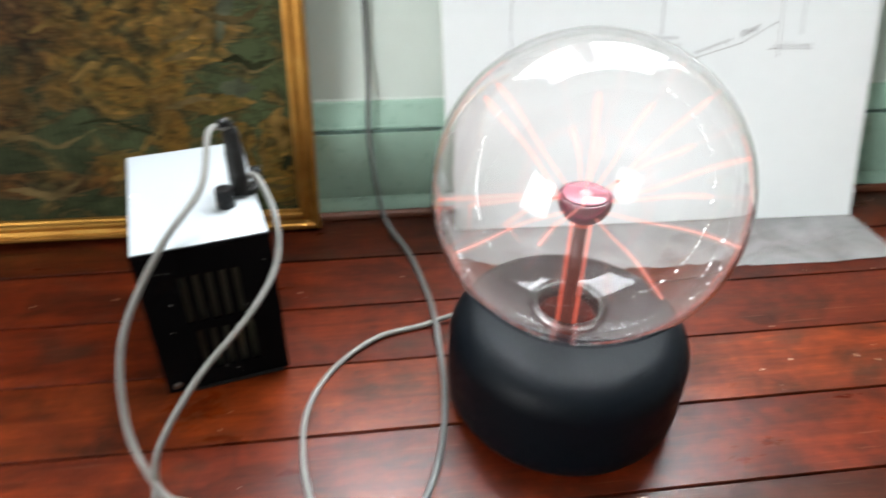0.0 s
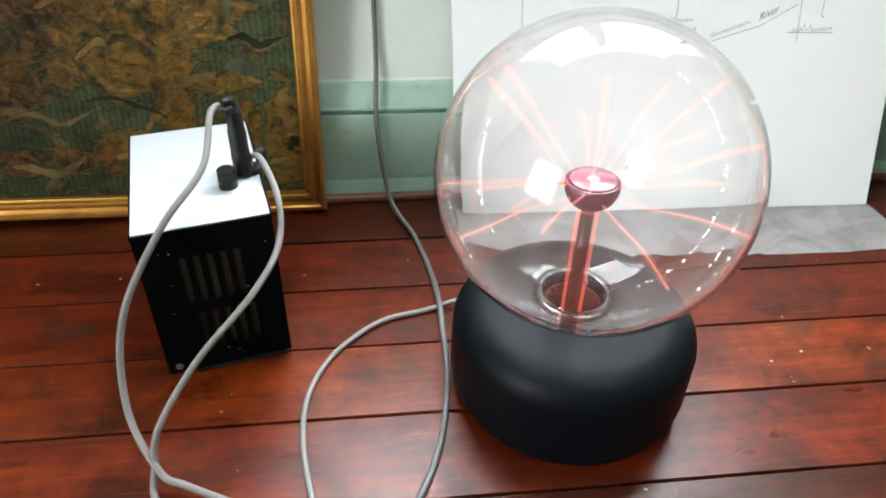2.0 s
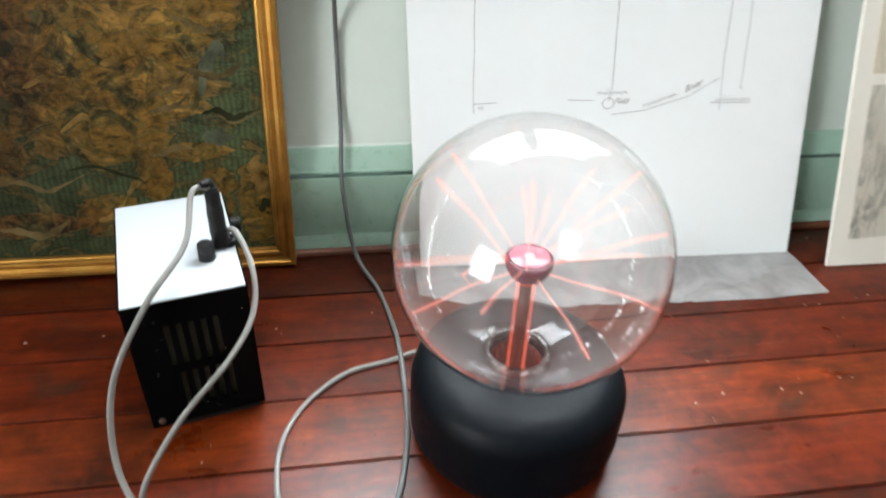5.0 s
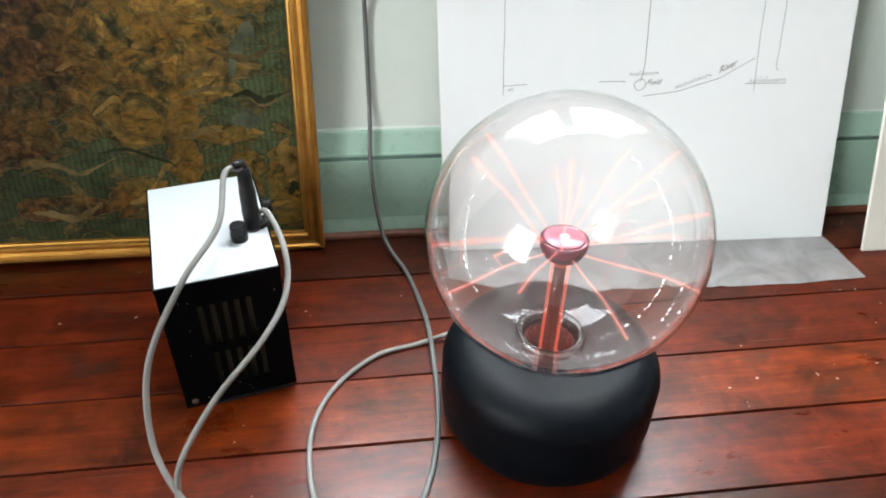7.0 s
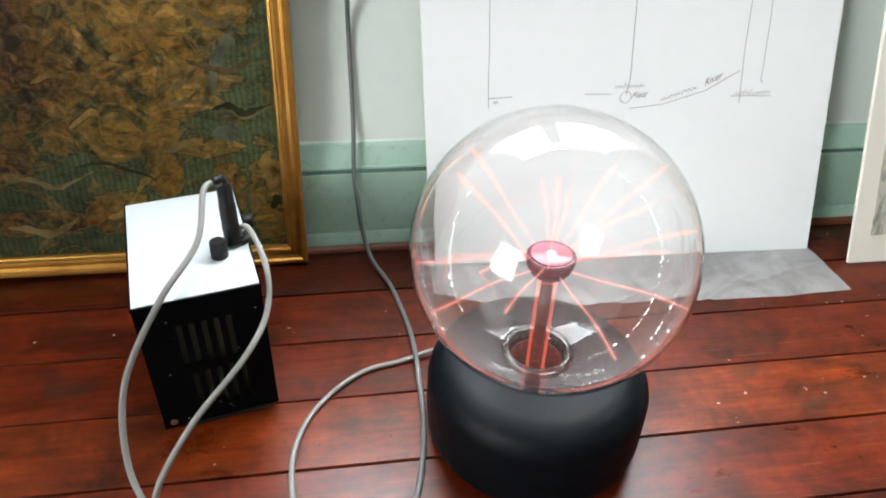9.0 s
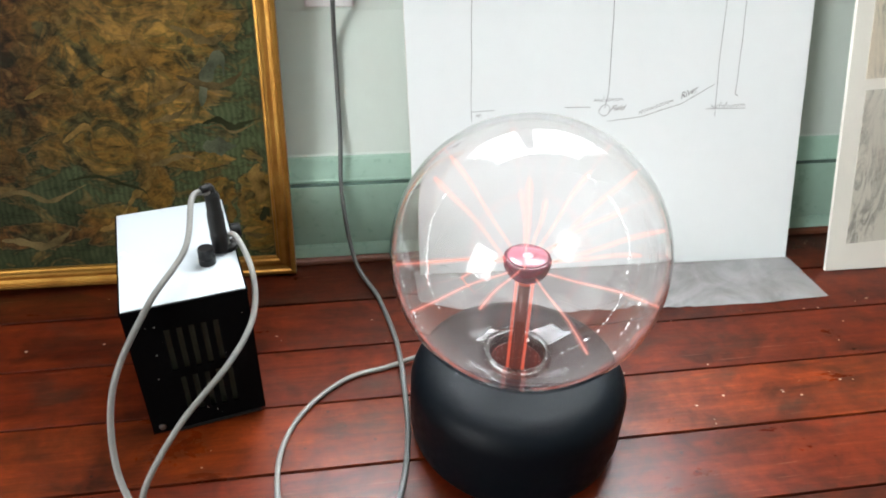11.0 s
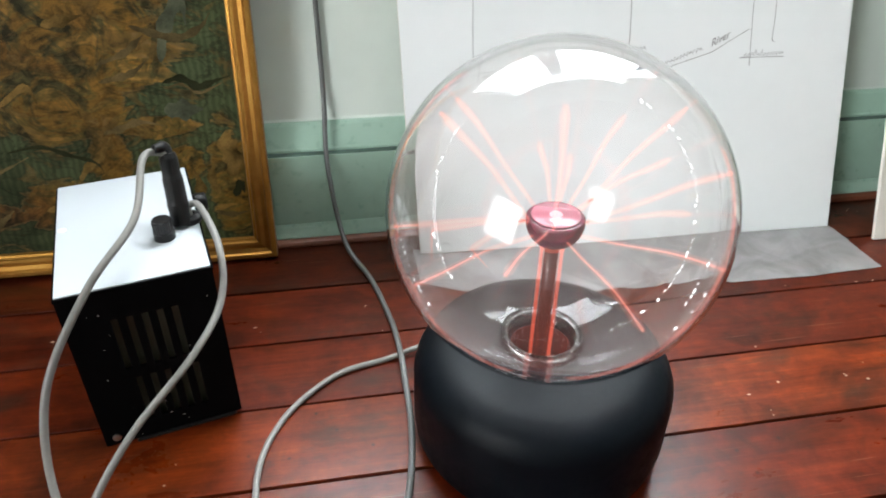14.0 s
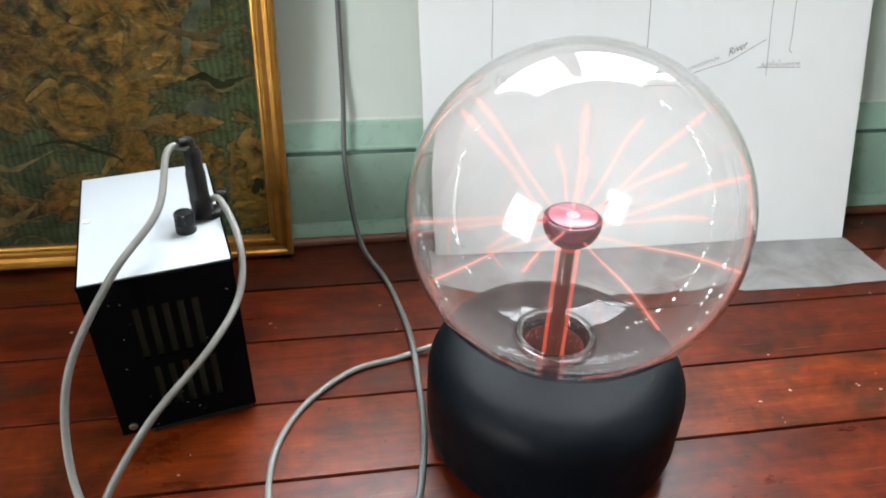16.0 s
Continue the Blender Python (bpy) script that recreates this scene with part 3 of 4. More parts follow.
def gilt_frame_picture():
    w, h = 0.92, 0.66
    m = leaning(0.211, 0.957, 9.0, 0.7, 0.004, 0.4)
    e = empty("framed_painting", m, "large figured painting in a gilt frame leaning on the wall", "painting")
    # moulding: outer edge high step, hollow, inner bead
    prof = [(0.0, 0.022), (0.0, 0.002), (0.003, 0.0), (0.007, 0.0), (0.0095, 0.004), (0.015, 0.0055), (0.021, 0.003), (0.025, 0.0035), (0.027, 0.0075), (0.030, 0.0085), (0.0315, 0.0125), (0.0315, 0.022)]

    def rail(cx, cz, dx, dz, length, nx, nz):
        bm = bmesh.new()
        A, B = [], []
        for d, y in prof:
            A.append(bm.verts.new((cx + nx * d + dx * d, y, cz + nz * d + dz * d)))
            B.append(bm.verts.new((cx + nx * d + dx * (length - d), y, cz + nz * d + dz * (length - d))))
        n = len(prof)
        for i in range(n):
            j = (i + 1) % n
            bm.faces.new((A[i], A[j], B[j], B[i]))
        bm.faces.new(A)
        bm.faces.new(B[::-1])
        bmesh.ops.recalc_face_normals(bm, faces=bm.faces)
        return bm
    for args in ((-w, 0, 1, 0, w, 0, 1), (-w, h, 1, 0, w, 0, -1), (0, 0, 0, 1, h, -1, 0), (-w, 0, 0, 1, h, 1, 0)):
        part("frame_rail", rail(*args), M_GILT, e, "worn gilt moulding")
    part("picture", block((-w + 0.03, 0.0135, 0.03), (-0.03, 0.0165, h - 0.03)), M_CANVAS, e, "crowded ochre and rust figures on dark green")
    painted_shapes(e)
    part("backing", block((-w + 0.012, 0.0175, 0.012), (-0.012, 0.0215, h - 0.012)), M_EDGE, e)
    return e


gilt_frame_picture()


def stroke(bm, pts, w, y=-0.0006):
    """A pen line on the face of a board, as one strip with mitred corners."""
    p = [Vector(q) for q in pts]
    rows = []
    for i, q in enumerate(p):
        d0 = (q - p[i - 1]).normalized() if i else (p[1] - q).normalized()
        d1 = (p[i + 1] - q).normalized() if i < len(p) - 1 else d0
        t = d0 + d1
        t = t.normalized() if t.length > 0.2 else d0
        s = Vector((-t.y, t.x)) * w / 2 / max(0.5, t.dot(d0))
        rows.append([bm.verts.new((v.x, y, v.y)) for v in (q + s, q - s)])
    for a, b in zip(rows, rows[1:]):
        bm.faces.new((a[0], a[1], b[1], b[0]))


def wobble(a, b, n, amp, rng):
    a, b = Vector(a), Vector(b)
    s = Vector((-(b - a).y, (b - a).x)).normalized()
    return [a + (b - a) * i / n + s * rng.uniform(-amp, amp) for i in range(n + 1)]


def skewed(lo, hi, drop):
    """A flat board whose lower right corner reaches down by drop, so that its foot lies on the floor."""
    bm = block(lo, hi)
    mid = (lo[2] + hi[2]) / 2
    for q in bm.verts:
        if q.co.z < mid and q.co.x > (lo[0] + hi[0]) / 2:
            q.co.z += drop
    return bm


def plan_board():
    w, h = 0.672, 0.60
    m = leaning(0.413, 0.932, 17, -1.6, 0.002, -1.6)
    e = empty("drawing_board", m, "white sheet mounted on board with a pen-drawn survey plan", "drawing")
    part("board", skewed((0, 0.0008, 0), (w, 0.007, h), -0.0188), M_EDGE, e)
    part("sheet", skewed((0.0005, 0, 0.0005), (w - 0.0005, 0.0006, h - 0.0005), -0.0188), M_PAPER, e)
    rng = random.Random(3)
    lines = [[(0.108, 0.56), (0.106, 0.449), (0.100, 0.255)], [(0.337, 0.57), (0.333, 0.44), (0.328, 0.291), (0.322, 0.266)], [(0.526, 0.57), (0.520, 0.433), (0.514, 0.327), (0.514, 0.244)],
             [(0.560, 0.50), (0.554, 0.432), (0.549, 0.30), (0.547, 0.279), (0.552, 0.275)], [(0.100, 0.270), (0.138, 0.271)], [(0.255, 0.270), (0.298, 0.268)], [(0.498, 0.256), (0.568, 0.253)],
             [(0.328, 0.244), (0.386, 0.249), (0.454, 0.266), (0.510, 0.296)], [(0.112, 0.466), (0.187, 0.471), (0.330, 0.477)], [(0.337, 0.476), (0.395, 0.463)], [(0.521, 0.454), (0.556, 0.454)],
             [(0.322 + 0.009 * math.cos(a * 0.5), 0.262 + 0.009 * math.sin(a * 0.5)) for a in range(14)]]
    for number, pl in enumerate(lines):
        bm = bmesh.new()
        pts = [pl[0]]
        for a, b in zip(pl, pl[1:]):
            n = max(1, int((Vector(b) - Vector(a)).length / 0.03))
            pts += wobble(a, b, n, 0.0006, rng)[1:]
        stroke(bm, pts, 0.0010 if number == 1 else 0.0008)
        part("pen_line", bm, M_INK, e)
    bm = bmesh.new()
    stroke(bm, [(0.036, 0.0115), (0.040, 0.0150), (0.045, 0.0145), (0.050, 0.0105)], 0.0008)
    part("hair", bm, M_INK, e, "dark hair stuck to the sheet")
    # handwriting that cannot be made out: small bars of its size
    words = [(0.303, 0.277, 0.050, 0), (0.381, 0.253, 0.062, 17), (0.505, 0.257, 0.062, 0), (0.108, 0.262, 0.008, 0),
             (0.114, 0.484, 0.045, 1), (0.205, 0.482, 0.110, 2), (0.190, 0.460, 0.048, 1), (0.342, 0.482, 0.055, -12), (0.392, 0.462, 0.038, -8), (0.530, 0.457, 0.024, 0), (0.618, 0.437, 0.011, 0), (0.636, 0.430, 0.011, 0)]
    for x, z, l, ang in words:
        bm = bmesh.new()
        n = max(2, int(l / 0.0048))
        ca, sa = math.cos(radians(ang)), math.sin(radians(ang))
        pts = []
        for i in range(2 * n + 1):
            u = l * i / (2 * n) + rng.uniform(-0.0006, 0.0006)
            t = (rng.uniform(0.003, 0.0055) + (0.004 if rng.random() < 0.15 else 0)) if i % 2 else rng.uniform(-0.001, 0.0008)
            pts.append((x + u * ca - t * sa, z + u * sa + t * ca))
        stroke(bm, pts, 0.0007)
        part("writing_bar", bm, M_INK, e)
    for word, x, z, size, turn in (("River", 0.452, 0.2735, 0.0145, 23), ("Field", 0.331, 0.2610, 0.0125, 0)):
        cu = bpy.data.curves.new("word", "FONT")
        cu.body, cu.size, cu.shear, cu.extrude = word, size, 0.6, 0.0001
        ob = new("word", cu)
        ob.parent = e
        ob.matrix_local = pose(x, -0.0007, z, 90, 0, 0) @ pose(0, 0, 0, 0, 0, turn)
        cu.materials.append(M_INK)
    return e


plan_board()


def print_mount():
    m = leaning(1.135, 0.867, 16, -3.0, 0.001, -1.0)
    e = empty("mounted_prints", m, "cream mount board with two grey engravings leaning on the wall", "print")
    part("mount", skewed((0, 0, 0), (0.46, 0.006, 0.70), -0.024), M_CREAM, e)
    part("engraving", block((0.033, -0.0008, 0.047), (0.43, 0.001, 0.312)), M_PRINT2, e, "grey hatched figure engraving")
    part("engraving", block((0.030, -0.0008, 0.330), (0.43, 0.001, 0.64)), M_PRINT1, e, "toned upper engraving")
    return e


print_mount()


# ---- wall outlet ----
def outlet():
    e = empty("wall_outlet", pose(0.2935, N, 0.411), "white double wall outlet plate with a dark plug", "outlet")
    part("cover_plate", block((-0.0372, -0.006, 0), (0.0372, 0, 0.120), 0.003, 3), M_PLATE, e)
    for z in (0.036, 0.084):
        s = part("socket", block((-0.0165, -0.0075, z - 0.0145), (0.0165, -0.0055, z + 0.0145), 0.0009), M_PLATE, e)
        for x, hh in ((-0.0065, 0.0045), (0.0065, 0.0037)):
            part("slot", block((x - 0.0011, -0.0079, z + 0.003 - hh), (x + 0.0011, -0.0074, z + 0.003 + hh)), M_BLACK, s)
        part("slot", block((-0.0024, -0.0079, z - 0.0105), (0.0024, -0.0074, z - 0.006), 0.0001), M_BLACK, s)
    bm = lathe([(0, 0), (0.0017, 0.0), (0.0030, 0.0012), (0.0, 0.0018)], 16)
    bmesh.ops.transform(bm, verts=bm.verts, matrix=pose(0, -0.006, 0.060, 90))
    part("screw", bm, M_METAL, e)
    return e


outlet()

WALL_CORD = [(0.299, 1.050, 0.497), (0.299, 1.040, 0.46), (0.298, 1.066, 0.38), (0.298, 1.055, 0.30), (0.298, 1.033, 0.215), (0.2955, 0.992, 0.130), (0.311, 0.952, 0.026), (0.343, 0.88, 0.0037),
             (0.361, 0.782, 0.0037), (0.364, 0.715, 0.0108), (0.364, 0.683, 0.006), (0.361, 0.595, 0.0037), (0.343, 0.503, 0.0037), (0.306, 0.421, 0.0037), (0.25, 0.33, 0.0037), (0.16, 0.2, 0.0037)]


def wall_cord():
    e = empty("mains_lead", pose(0, 0, 0), "dark grey flex hanging from a wall plug onto the floor", "cable")
    part("flex", tube(smooth_path(WALL_CORD, 8), 0.0036), M_CABLE_D, e, smooth=True)
    bm = block((0.283, 1.040, 0.478), (0.315, N - 0.0085, 0.512), 0.006, 3)
    part("plug", bm, M_BLACK, e, "black moulded plug")
    return e


wall_cord()


# ---- plastic sheet under the drawing board ----
def plastic_sheet():
    bm = bmesh.new()
    nx, ny = 130, 40
    front = [(0.40, 0.858), (0.48, 0.828), (0.60, 0.806), (0.83, 0.798), (0.98, 0.794), (1.096, 0.799)]

    def fy(x):
        for (xa, ya), (xb, yb) in zip(front, front[1:]):
            if x <= xb:
                return ya + (yb - ya) * max(0, x - xa) / (xb - xa)
        return front[-1][1]
    grid = []
    for j in range(ny + 1):
        row = []
        for i in range(nx + 1):
            u, v = i / nx, j / ny
            x = 0.40 + 0.696 * u - 0.008 * v * u
            y = fy(x) * (1 - v) + 0.945 * v + 0.003 * noise.noise(Vector((x * 20, 3, 0))) * (1 - v)
            y = min(y, 0.945)
            n = noise.noise(Vector((x * 9, y * 14, 1.7))) + 0.5 * noise.noise(Vector((x * 30, y * 24, 5)))
            fold = 0.0
            for fx, fy0, ka, kb, wide, high in ((0.9, 0.83, 0.9, -1.6, 0.012, 0.003), (0.80, 0.84, 0.35, -1.0, 0.008, 0.0035), (0.745, 0.83, 1.0, 0.4, 0.010, 0.005), (1.0, 0.85, 0.25, -1.0, 0.007, 0.003), (0.62, 0.85, 0.8, 0.9, 0.012, 0.004)):
                fold = max(fold, high * max(0.0, 1 - abs((x - fx) * ka + (y - fy0) * kb + 0.006 * noise.noise(Vector((x * 12, y * 12, fx)))) / wide))
            z = 0.0012 + 0.0034 * max(0, n) * (1 - abs(2 * v - 1) ** 3) + fold * (1 - v)
            if y > 0.90:
                z = min(z, 0.0015)
            row.append(bm.verts.new((x, y, z)))
        grid.append(row)
    for a, b in zip(grid, grid[1:]):
        for i in range(nx):
            bm.faces.new((a[i], a[i + 1], b[i + 1], b[i]))
    ob = part("plastic_sheet", bm, M_SHEET, smooth=True)
    return tagged(ob, "crumpled milky grey plastic sheet under the drawing board", "plastic sheet")


plastic_sheet()


# ---- power supply box ----
BOX = pose(0.042, 0.624, 0, 0, 0, 13.3)
BW, BD, BH = 0.1395, 0.220, 0.204


def slotted_front(e):
    """Front panel with two rows of five upright vents cut through, built from its margins and the bars between vents."""
    rows = ((0.032, 0.092, 0.046), (0.104, 0.168, 0.040))
    t, step, gapw = 0.003, 0.0138, 0.0062
    z_lo, z_hi = 0.008, BH - 0.004
    z_prev = z_lo
    for r0, r1, a in rows:
        b = a + 4 * step + gapw
        part("panel_rail", block((0, 0, z_prev), (BW, t, r0)), M_BLACKBOX, e)
        part("panel_margin", block((0, 0, r0), (a, t, r1)), M_BLACKBOX, e)
        part("panel_margin", block((b, 0, r0), (BW, t, r1)), M_BLACKBOX, e)
        for k in range(4):
            part("vent_bar", block((a + k * step + gapw, 0, r0), (a + (k + 1) * step, t, r1)), M_BLACKBOX, e)
        z_prev = r1
    part("panel_rail", block((0, 0, z_prev), (BW, t, z_hi)), M_BLACKBOX, e)
    part("bottom_lip", block((0.03, -0.003, 0.005), (BW - 0.006, 0.004, 0.0085), 0.001), M_BLACK, e)


def supply_box():
    e = empty("power_supply", BOX, "black vented metal power supply box with a white top", "power supply")
    slotted_front(e)
    for name, lo, hi in (("side_panel", (0, 0.003, 0.006), (0.003, BD, BH - 0.004)), ("side_panel", (BW - 0.003, 0.003, 0.006), (BW, BD, BH - 0.004)),
                         ("back_panel", (0.003, BD - 0.003, 0.006), (BW - 0.003, BD, BH - 0.004)), ("base_panel", (0.003, 0.003, 0.006), (BW - 0.003, BD - 0.003, 0.009))):
        part(name, block(lo, hi, 0.0008), M_BLACKBOX, e)
    part("inner_chassis", block((0.03, 0.012, 0.012), (BW - 0.03, 0.016, BH - 0.02)), M_SLOT, e, "olive grey metal behind the vents")
    part("top_rim", block((-0.001, -0.001, BH - 0.0045), (BW + 0.001, BD + 0.001, BH - 0.0005), 0.0008), M_BLACKBOX, e)
    part("top_plate", block((0.0012, 0.0008, BH - 0.0005), (BW - 0.0012, BD - 0.001, BH + 0.0012), 0.0007), M_WHITETOP, e, "white enamelled top")
    for x in (0.016, BW - 0.016):
        for y in (0.016, BD - 0.016):
            ft = disc(0.007, 0.0, 0.0065, 0.001, 20)
            bmesh.ops.transform(ft, verts=ft.verts, matrix=pose(x, y, 0))
            part("foot", ft, M_BLACK, e)
    rng = random.Random(21)
    bm = bmesh.new()
    for i in range(18):
        x, z, r = rng.uniform(0.006, BW - 0.006), rng.uniform(0.012, 0.19), rng.uniform(0.0002, 0.0006)
        g = bmesh.ops.create_icosphere(bm, subdivisions=1, radius=r)
        bmesh.ops.transform(bm, verts=g["verts"], matrix=pose(x, -0.0001, z) @ Matrix.Diagonal((1.3, 0.4, 1, 1)))
    part("dust_flecks", bm, M_EDGE, e, "tiny pale dust flecks on the black panel")["kind"] = "stuff"
    for x, z in ((0.012, 0.018),):
        s = lathe([(0, 0), (0.0045, 0), (0.0042, 0.0014), (0.002, 0.0022), (0, 0.0022)], 20)
        bmesh.ops.transform(s, verts=s.verts, matrix=pose(x, 0.0, z, 90))
        part("screw", s, M_METAL, e)
    return e


supply_box()


def on_box(x, y):
    v = BOX.inverted() @ Vector((x, y, 0))
    return v.x, v.y


def fuse_cap():
    e = bpy.data.objects["power_supply"]
    x, y = on_box(0.127, 0.713)
    k = 24
    bm = bmesh.new()
    prof = [(0.0104, 0.0), (0.0104, 0.008), (0.0098, 0.009), (0.0098, 0.0205), (0.0088, 0.022), (0.0, 0.022)]
    rings = []
    for r, z in prof:
        if r == 0:
            rings.append([bm.verts.new((0, 0, z))])
            continue
        ring = []
        for i in range(k * 2):
            rr = r * (0.93 if (i % 2 and z > 0.0085) else 1)
            ring.append(bm.verts.new((rr * math.cos(math.pi * i / k), rr * math.sin(math.pi * i / k), z)))
        rings.append(ring)
    for a, b in zip(rings, rings[1:]):
        for i in range(2 * k):
            j = (i + 1) % (2 * k)
            bm.faces.new((a[i], a[j], b[j], b[i]) if len(b) > 1 else (a[i], a[j], b[0]))
    bmesh.ops.transform(bm, verts=bm.verts, matrix=pose(x, y, BH + 0.0012))
    part("fuse_cap", bm, M_BLACK, e, "ribbed black fuse cap")
    x, y = on_box(0.022, 0.741)
    s = lathe([(0.0042, 0), (0.0038, 0.0014), (0.002, 0.0022), (0, 0.0022)], 20)
    bmesh.ops.transform(s, verts=s.verts, matrix=pose(x, y, BH + 0.0012))
    part("screw", s, M_PLATE, e)
    x, y = on_box(0.148, 0.744)
    g = lathe([(0.0052, 0.0), (0.012, 0.0), (0.013, 0.0025), (0.012, 0.006), (0.008, 0.008), (0.0052, 0.008)], 28)
    bmesh.ops.transform(g, verts=g.verts, matrix=pose(x, y, BH + 0.0012))
    part("grommet", g, M_BLACK, e)
    g = disc(0.011, 0.0, 0.014, 0.002, 28)
    bmesh.ops.transform(g, verts=g.verts, matrix=pose(BW, 0.150, BH - 0.012, 0, 90, 0))
    part("side_knob", g, M_BLACK, e)


fuse_cap()

LEAD_A = [(0.136, 0.757, 0.278), (0.118, 0.739, 0.283), (0.112, 0.681, 0.248), (0.074, 0.623, 0.2125), (0.034, 0.572, 0.143), (0.030, 0.528, 0.062), (0.062, 0.482, 0.020), (0.087, 0.470, 0.0125), (0.137, 0.450, 0.0037), (0.197, 0.423, 0.0037), (0.30, 0.36, 0.0037), (0.40, 0.26, 0.0037)]
LEAD_B = [(0.148, 0.744, 0.208), (0.149, 0.745, 0.222), (0.162, 0.737, 0.224), (0.1815, 0.690, 0.203), (0.182, 0.645, 0.171), (0.157, 0.594, 0.148), (0.102, 0.546, 0.105), (0.064, 0.505, 0.058), (0.056, 0.488, 0.020), (0.058, 0.463, 0.0037), (0.085, 0.42, 0.0037), (0.11, 0.34, 0.0037), (0.10, 0.2, 0.0037)]


def leads():
    e = empty("supply_lead", pose(0, 0, 0), "light grey lead with a black plug standing in the box top", "cable", "leads of the power supply")
    part("flex", tube(smooth_path(LEAD_A, 10), 0.0036), M_CABLE, e, smooth=True)
    # black strain relief and connector shell along the lead's end
    top, foot = Vector((0.1365, 0.759, 0.277)), Vector((0.141, 0.735, BH + 0.002))
    ax = (top - foot)
    sleeve = tube([foot + ax * (i / 14) for i in range(15)], 0.0102, 20, taper=lambda s: (1.0 if s < 0.7 else 0.9 if s < 0.93 else 0.74) * (1.06 if 0.28 < s < 0.34 else 1))
    part("connector", sleeve, M_BLACK, e, "black cable connector", smooth=False)
    bend = smooth_path([top - ax * 0.06, top + Vector((-0.002, 0.001, 0.006)), (0.1315, 0.7535, 0.2855), (0.127, 0.749, 0.2865)], 6)
    part("strain_relief", tube(bend, 0.0066, 14, taper=lambda s: 1 - 0.3 * s), M_BLACK, e, smooth=True)
    f = empty("supply_lead", pose(0, 0, 0), "light grey lead coming out of a grommet in the box top", "cable", "leads of the power supply")
    part("flex", tube(smooth_path(LEAD_B, 10), 0.0036), M_CABLE, f, smooth=True)


leads()

GLOBE_CORD = [(0.405, 0.722, 0.014), (0.385, 0.724, 0.009), (0.345, 0.715, 0.0037), (0.286, 0.698, 0.0037), (0.230, 0.647, 0.0037), (0.201, 0.584, 0.0037), (0.199, 0.512, 0.0037), (0.215, 0.43, 0.0037), (0.232, 0.35, 0.0037), (0.25, 0.22, 0.0037)]
tagged(part("globe_cord", tube(smooth_path(GLOBE_CORD, 8), 0.0034), M_CABLE, smooth=True), "grey flex curving over the floor from the globe base", "cable")


# ---- plasma globe ----
GX, GY, GZ, GR = 0.490, 0.580, 0.2825, 0.150


def plasma_globe():
    e = empty("plasma_globe", pose(GX, GY, 0), "clear glass plasma globe with pink streamers on a black base", "plasma globe")
    # base: soft-shouldered drum with a dished seat for the globe
    br, bh = 0.134, 0.122
    prof = [(0, 0.001), (br - 0.014, 0.001), (br - 0.008, 0.003)] + [(br - 0.003, 0.012), (br, 0.03)] + [(0.086 + 0.048 * math.cos(radians(9 * k)) ** 0.85, 0.080 + 0.042 * math.sin(radians(9 * k)) ** 0.9) for k in range(1, 11)] + [(0.07, bh - 0.0005), (0.055, 0.1205), (0.0385, 0.119), (0.0375, 0.095)]
    bm = lathe(prof, 96)
    bmesh.ops.transform(bm, verts=bm.verts, matrix=pose(0.008, 0.008, 0))
    part("base", bm, M_BLACKBASE, e, "satin black plastic base", smooth=True)
    # glass shell with a neck turned down into the base
    c = GZ
    a_neck = -90 + math.degrees(math.asin(0.034 / GR))
    outer = arc(0, c, GR, 90, a_neck, 60)
    outer[0] = (0, c + GR)
    ri = GR - 0.0018
    inner = arc(0, c, ri, a_neck - 0.2, 90, 60)
    inner[-1] = (0, c + ri)
    bm = lathe(outer + [(0.0335, 0.120), (0.033, 0.100), (0.0305, 0.100), (0.031, 0.120)] + inner, 128)
    bmesh.ops.recalc_face_normals(bm, faces=bm.faces)
    g = part("globe", bm, M_BLOWN, e, "clear blown glass sphere", smooth=True)
    g.visible_shadow = False
    part("neck_cup", lathe([(0, 0.092), (0.026, 0.092), (0.0295, 0.098), (0.0300, 0.1275), (0.0285, 0.1275), (0.0275, 0.100), (0.0, 0.0955)], 48), M_WELL, e, "dark red well", smooth=True)
    # electrode: glass tube with a dark rod, and a flat-topped bowl
    part("rod", lathe([(0, 0.096), (0.0068, 0.096), (0.0062, 0.25), (0, 0.25)], 24), M_ROD, e, smooth=True)
    s = part("sheath", lathe([(0.0105, 0.097), (0.0100, 0.18), (0.0098, 0.245), (0.012, 0.252)], 32), M_SHEATH, e, "orange glowing sheath", smooth=True)
    s.visible_shadow = False
    bowl = [(0, 0.246), (0.010, 0.2475)] + arc(0, 0.2735, 0.0265, -66, -3, 9) + [(0.0263, 0.277), (0.0245, 0.2785), (0.021, 0.2775), (0, 0.2765)]
    part("electrode_face", lathe([(0, 0.2772), (0.020, 0.2782), (0.0225, 0.2788), (0.0215, 0.2796), (0, 0.2788)], 48), M_ELECTOP, e, "pale pink glassy face of the bowl", smooth=True)
    part("electrode", lathe(bowl, 48), M_ELECTRODE, e, "wine-coloured flat-topped electrode bowl", smooth=True)
    # streamers: thin, wavering discharges from the bowl to the glass
    rng = random.Random(11)
    dirs = [(-95, 44), (-32, 26), (76, 32), (123, 27), (82, -11), (134, -1), (172, -6), (-114, -8), (-99, 5), (-47, -27), (-157, 60), (11, -2), (24, -6), (44, 16), (-147, 11), (65, 4), (-29, -42)]
    for az, el in dirs:
        # azimuth 0 faces the far wall, positive to the east
        d = Vector((math.sin(radians(az)) * math.cos(radians(el)), math.cos(radians(az)) * math.cos(radians(el)), math.sin(radians(el))))
        a = Vector((0, 0, 0.272)) + Vector((d.x, d.y, 0)).normalized() * 0.024 + Vector((0, 0, 0.004 if el > 0 else -0.006))
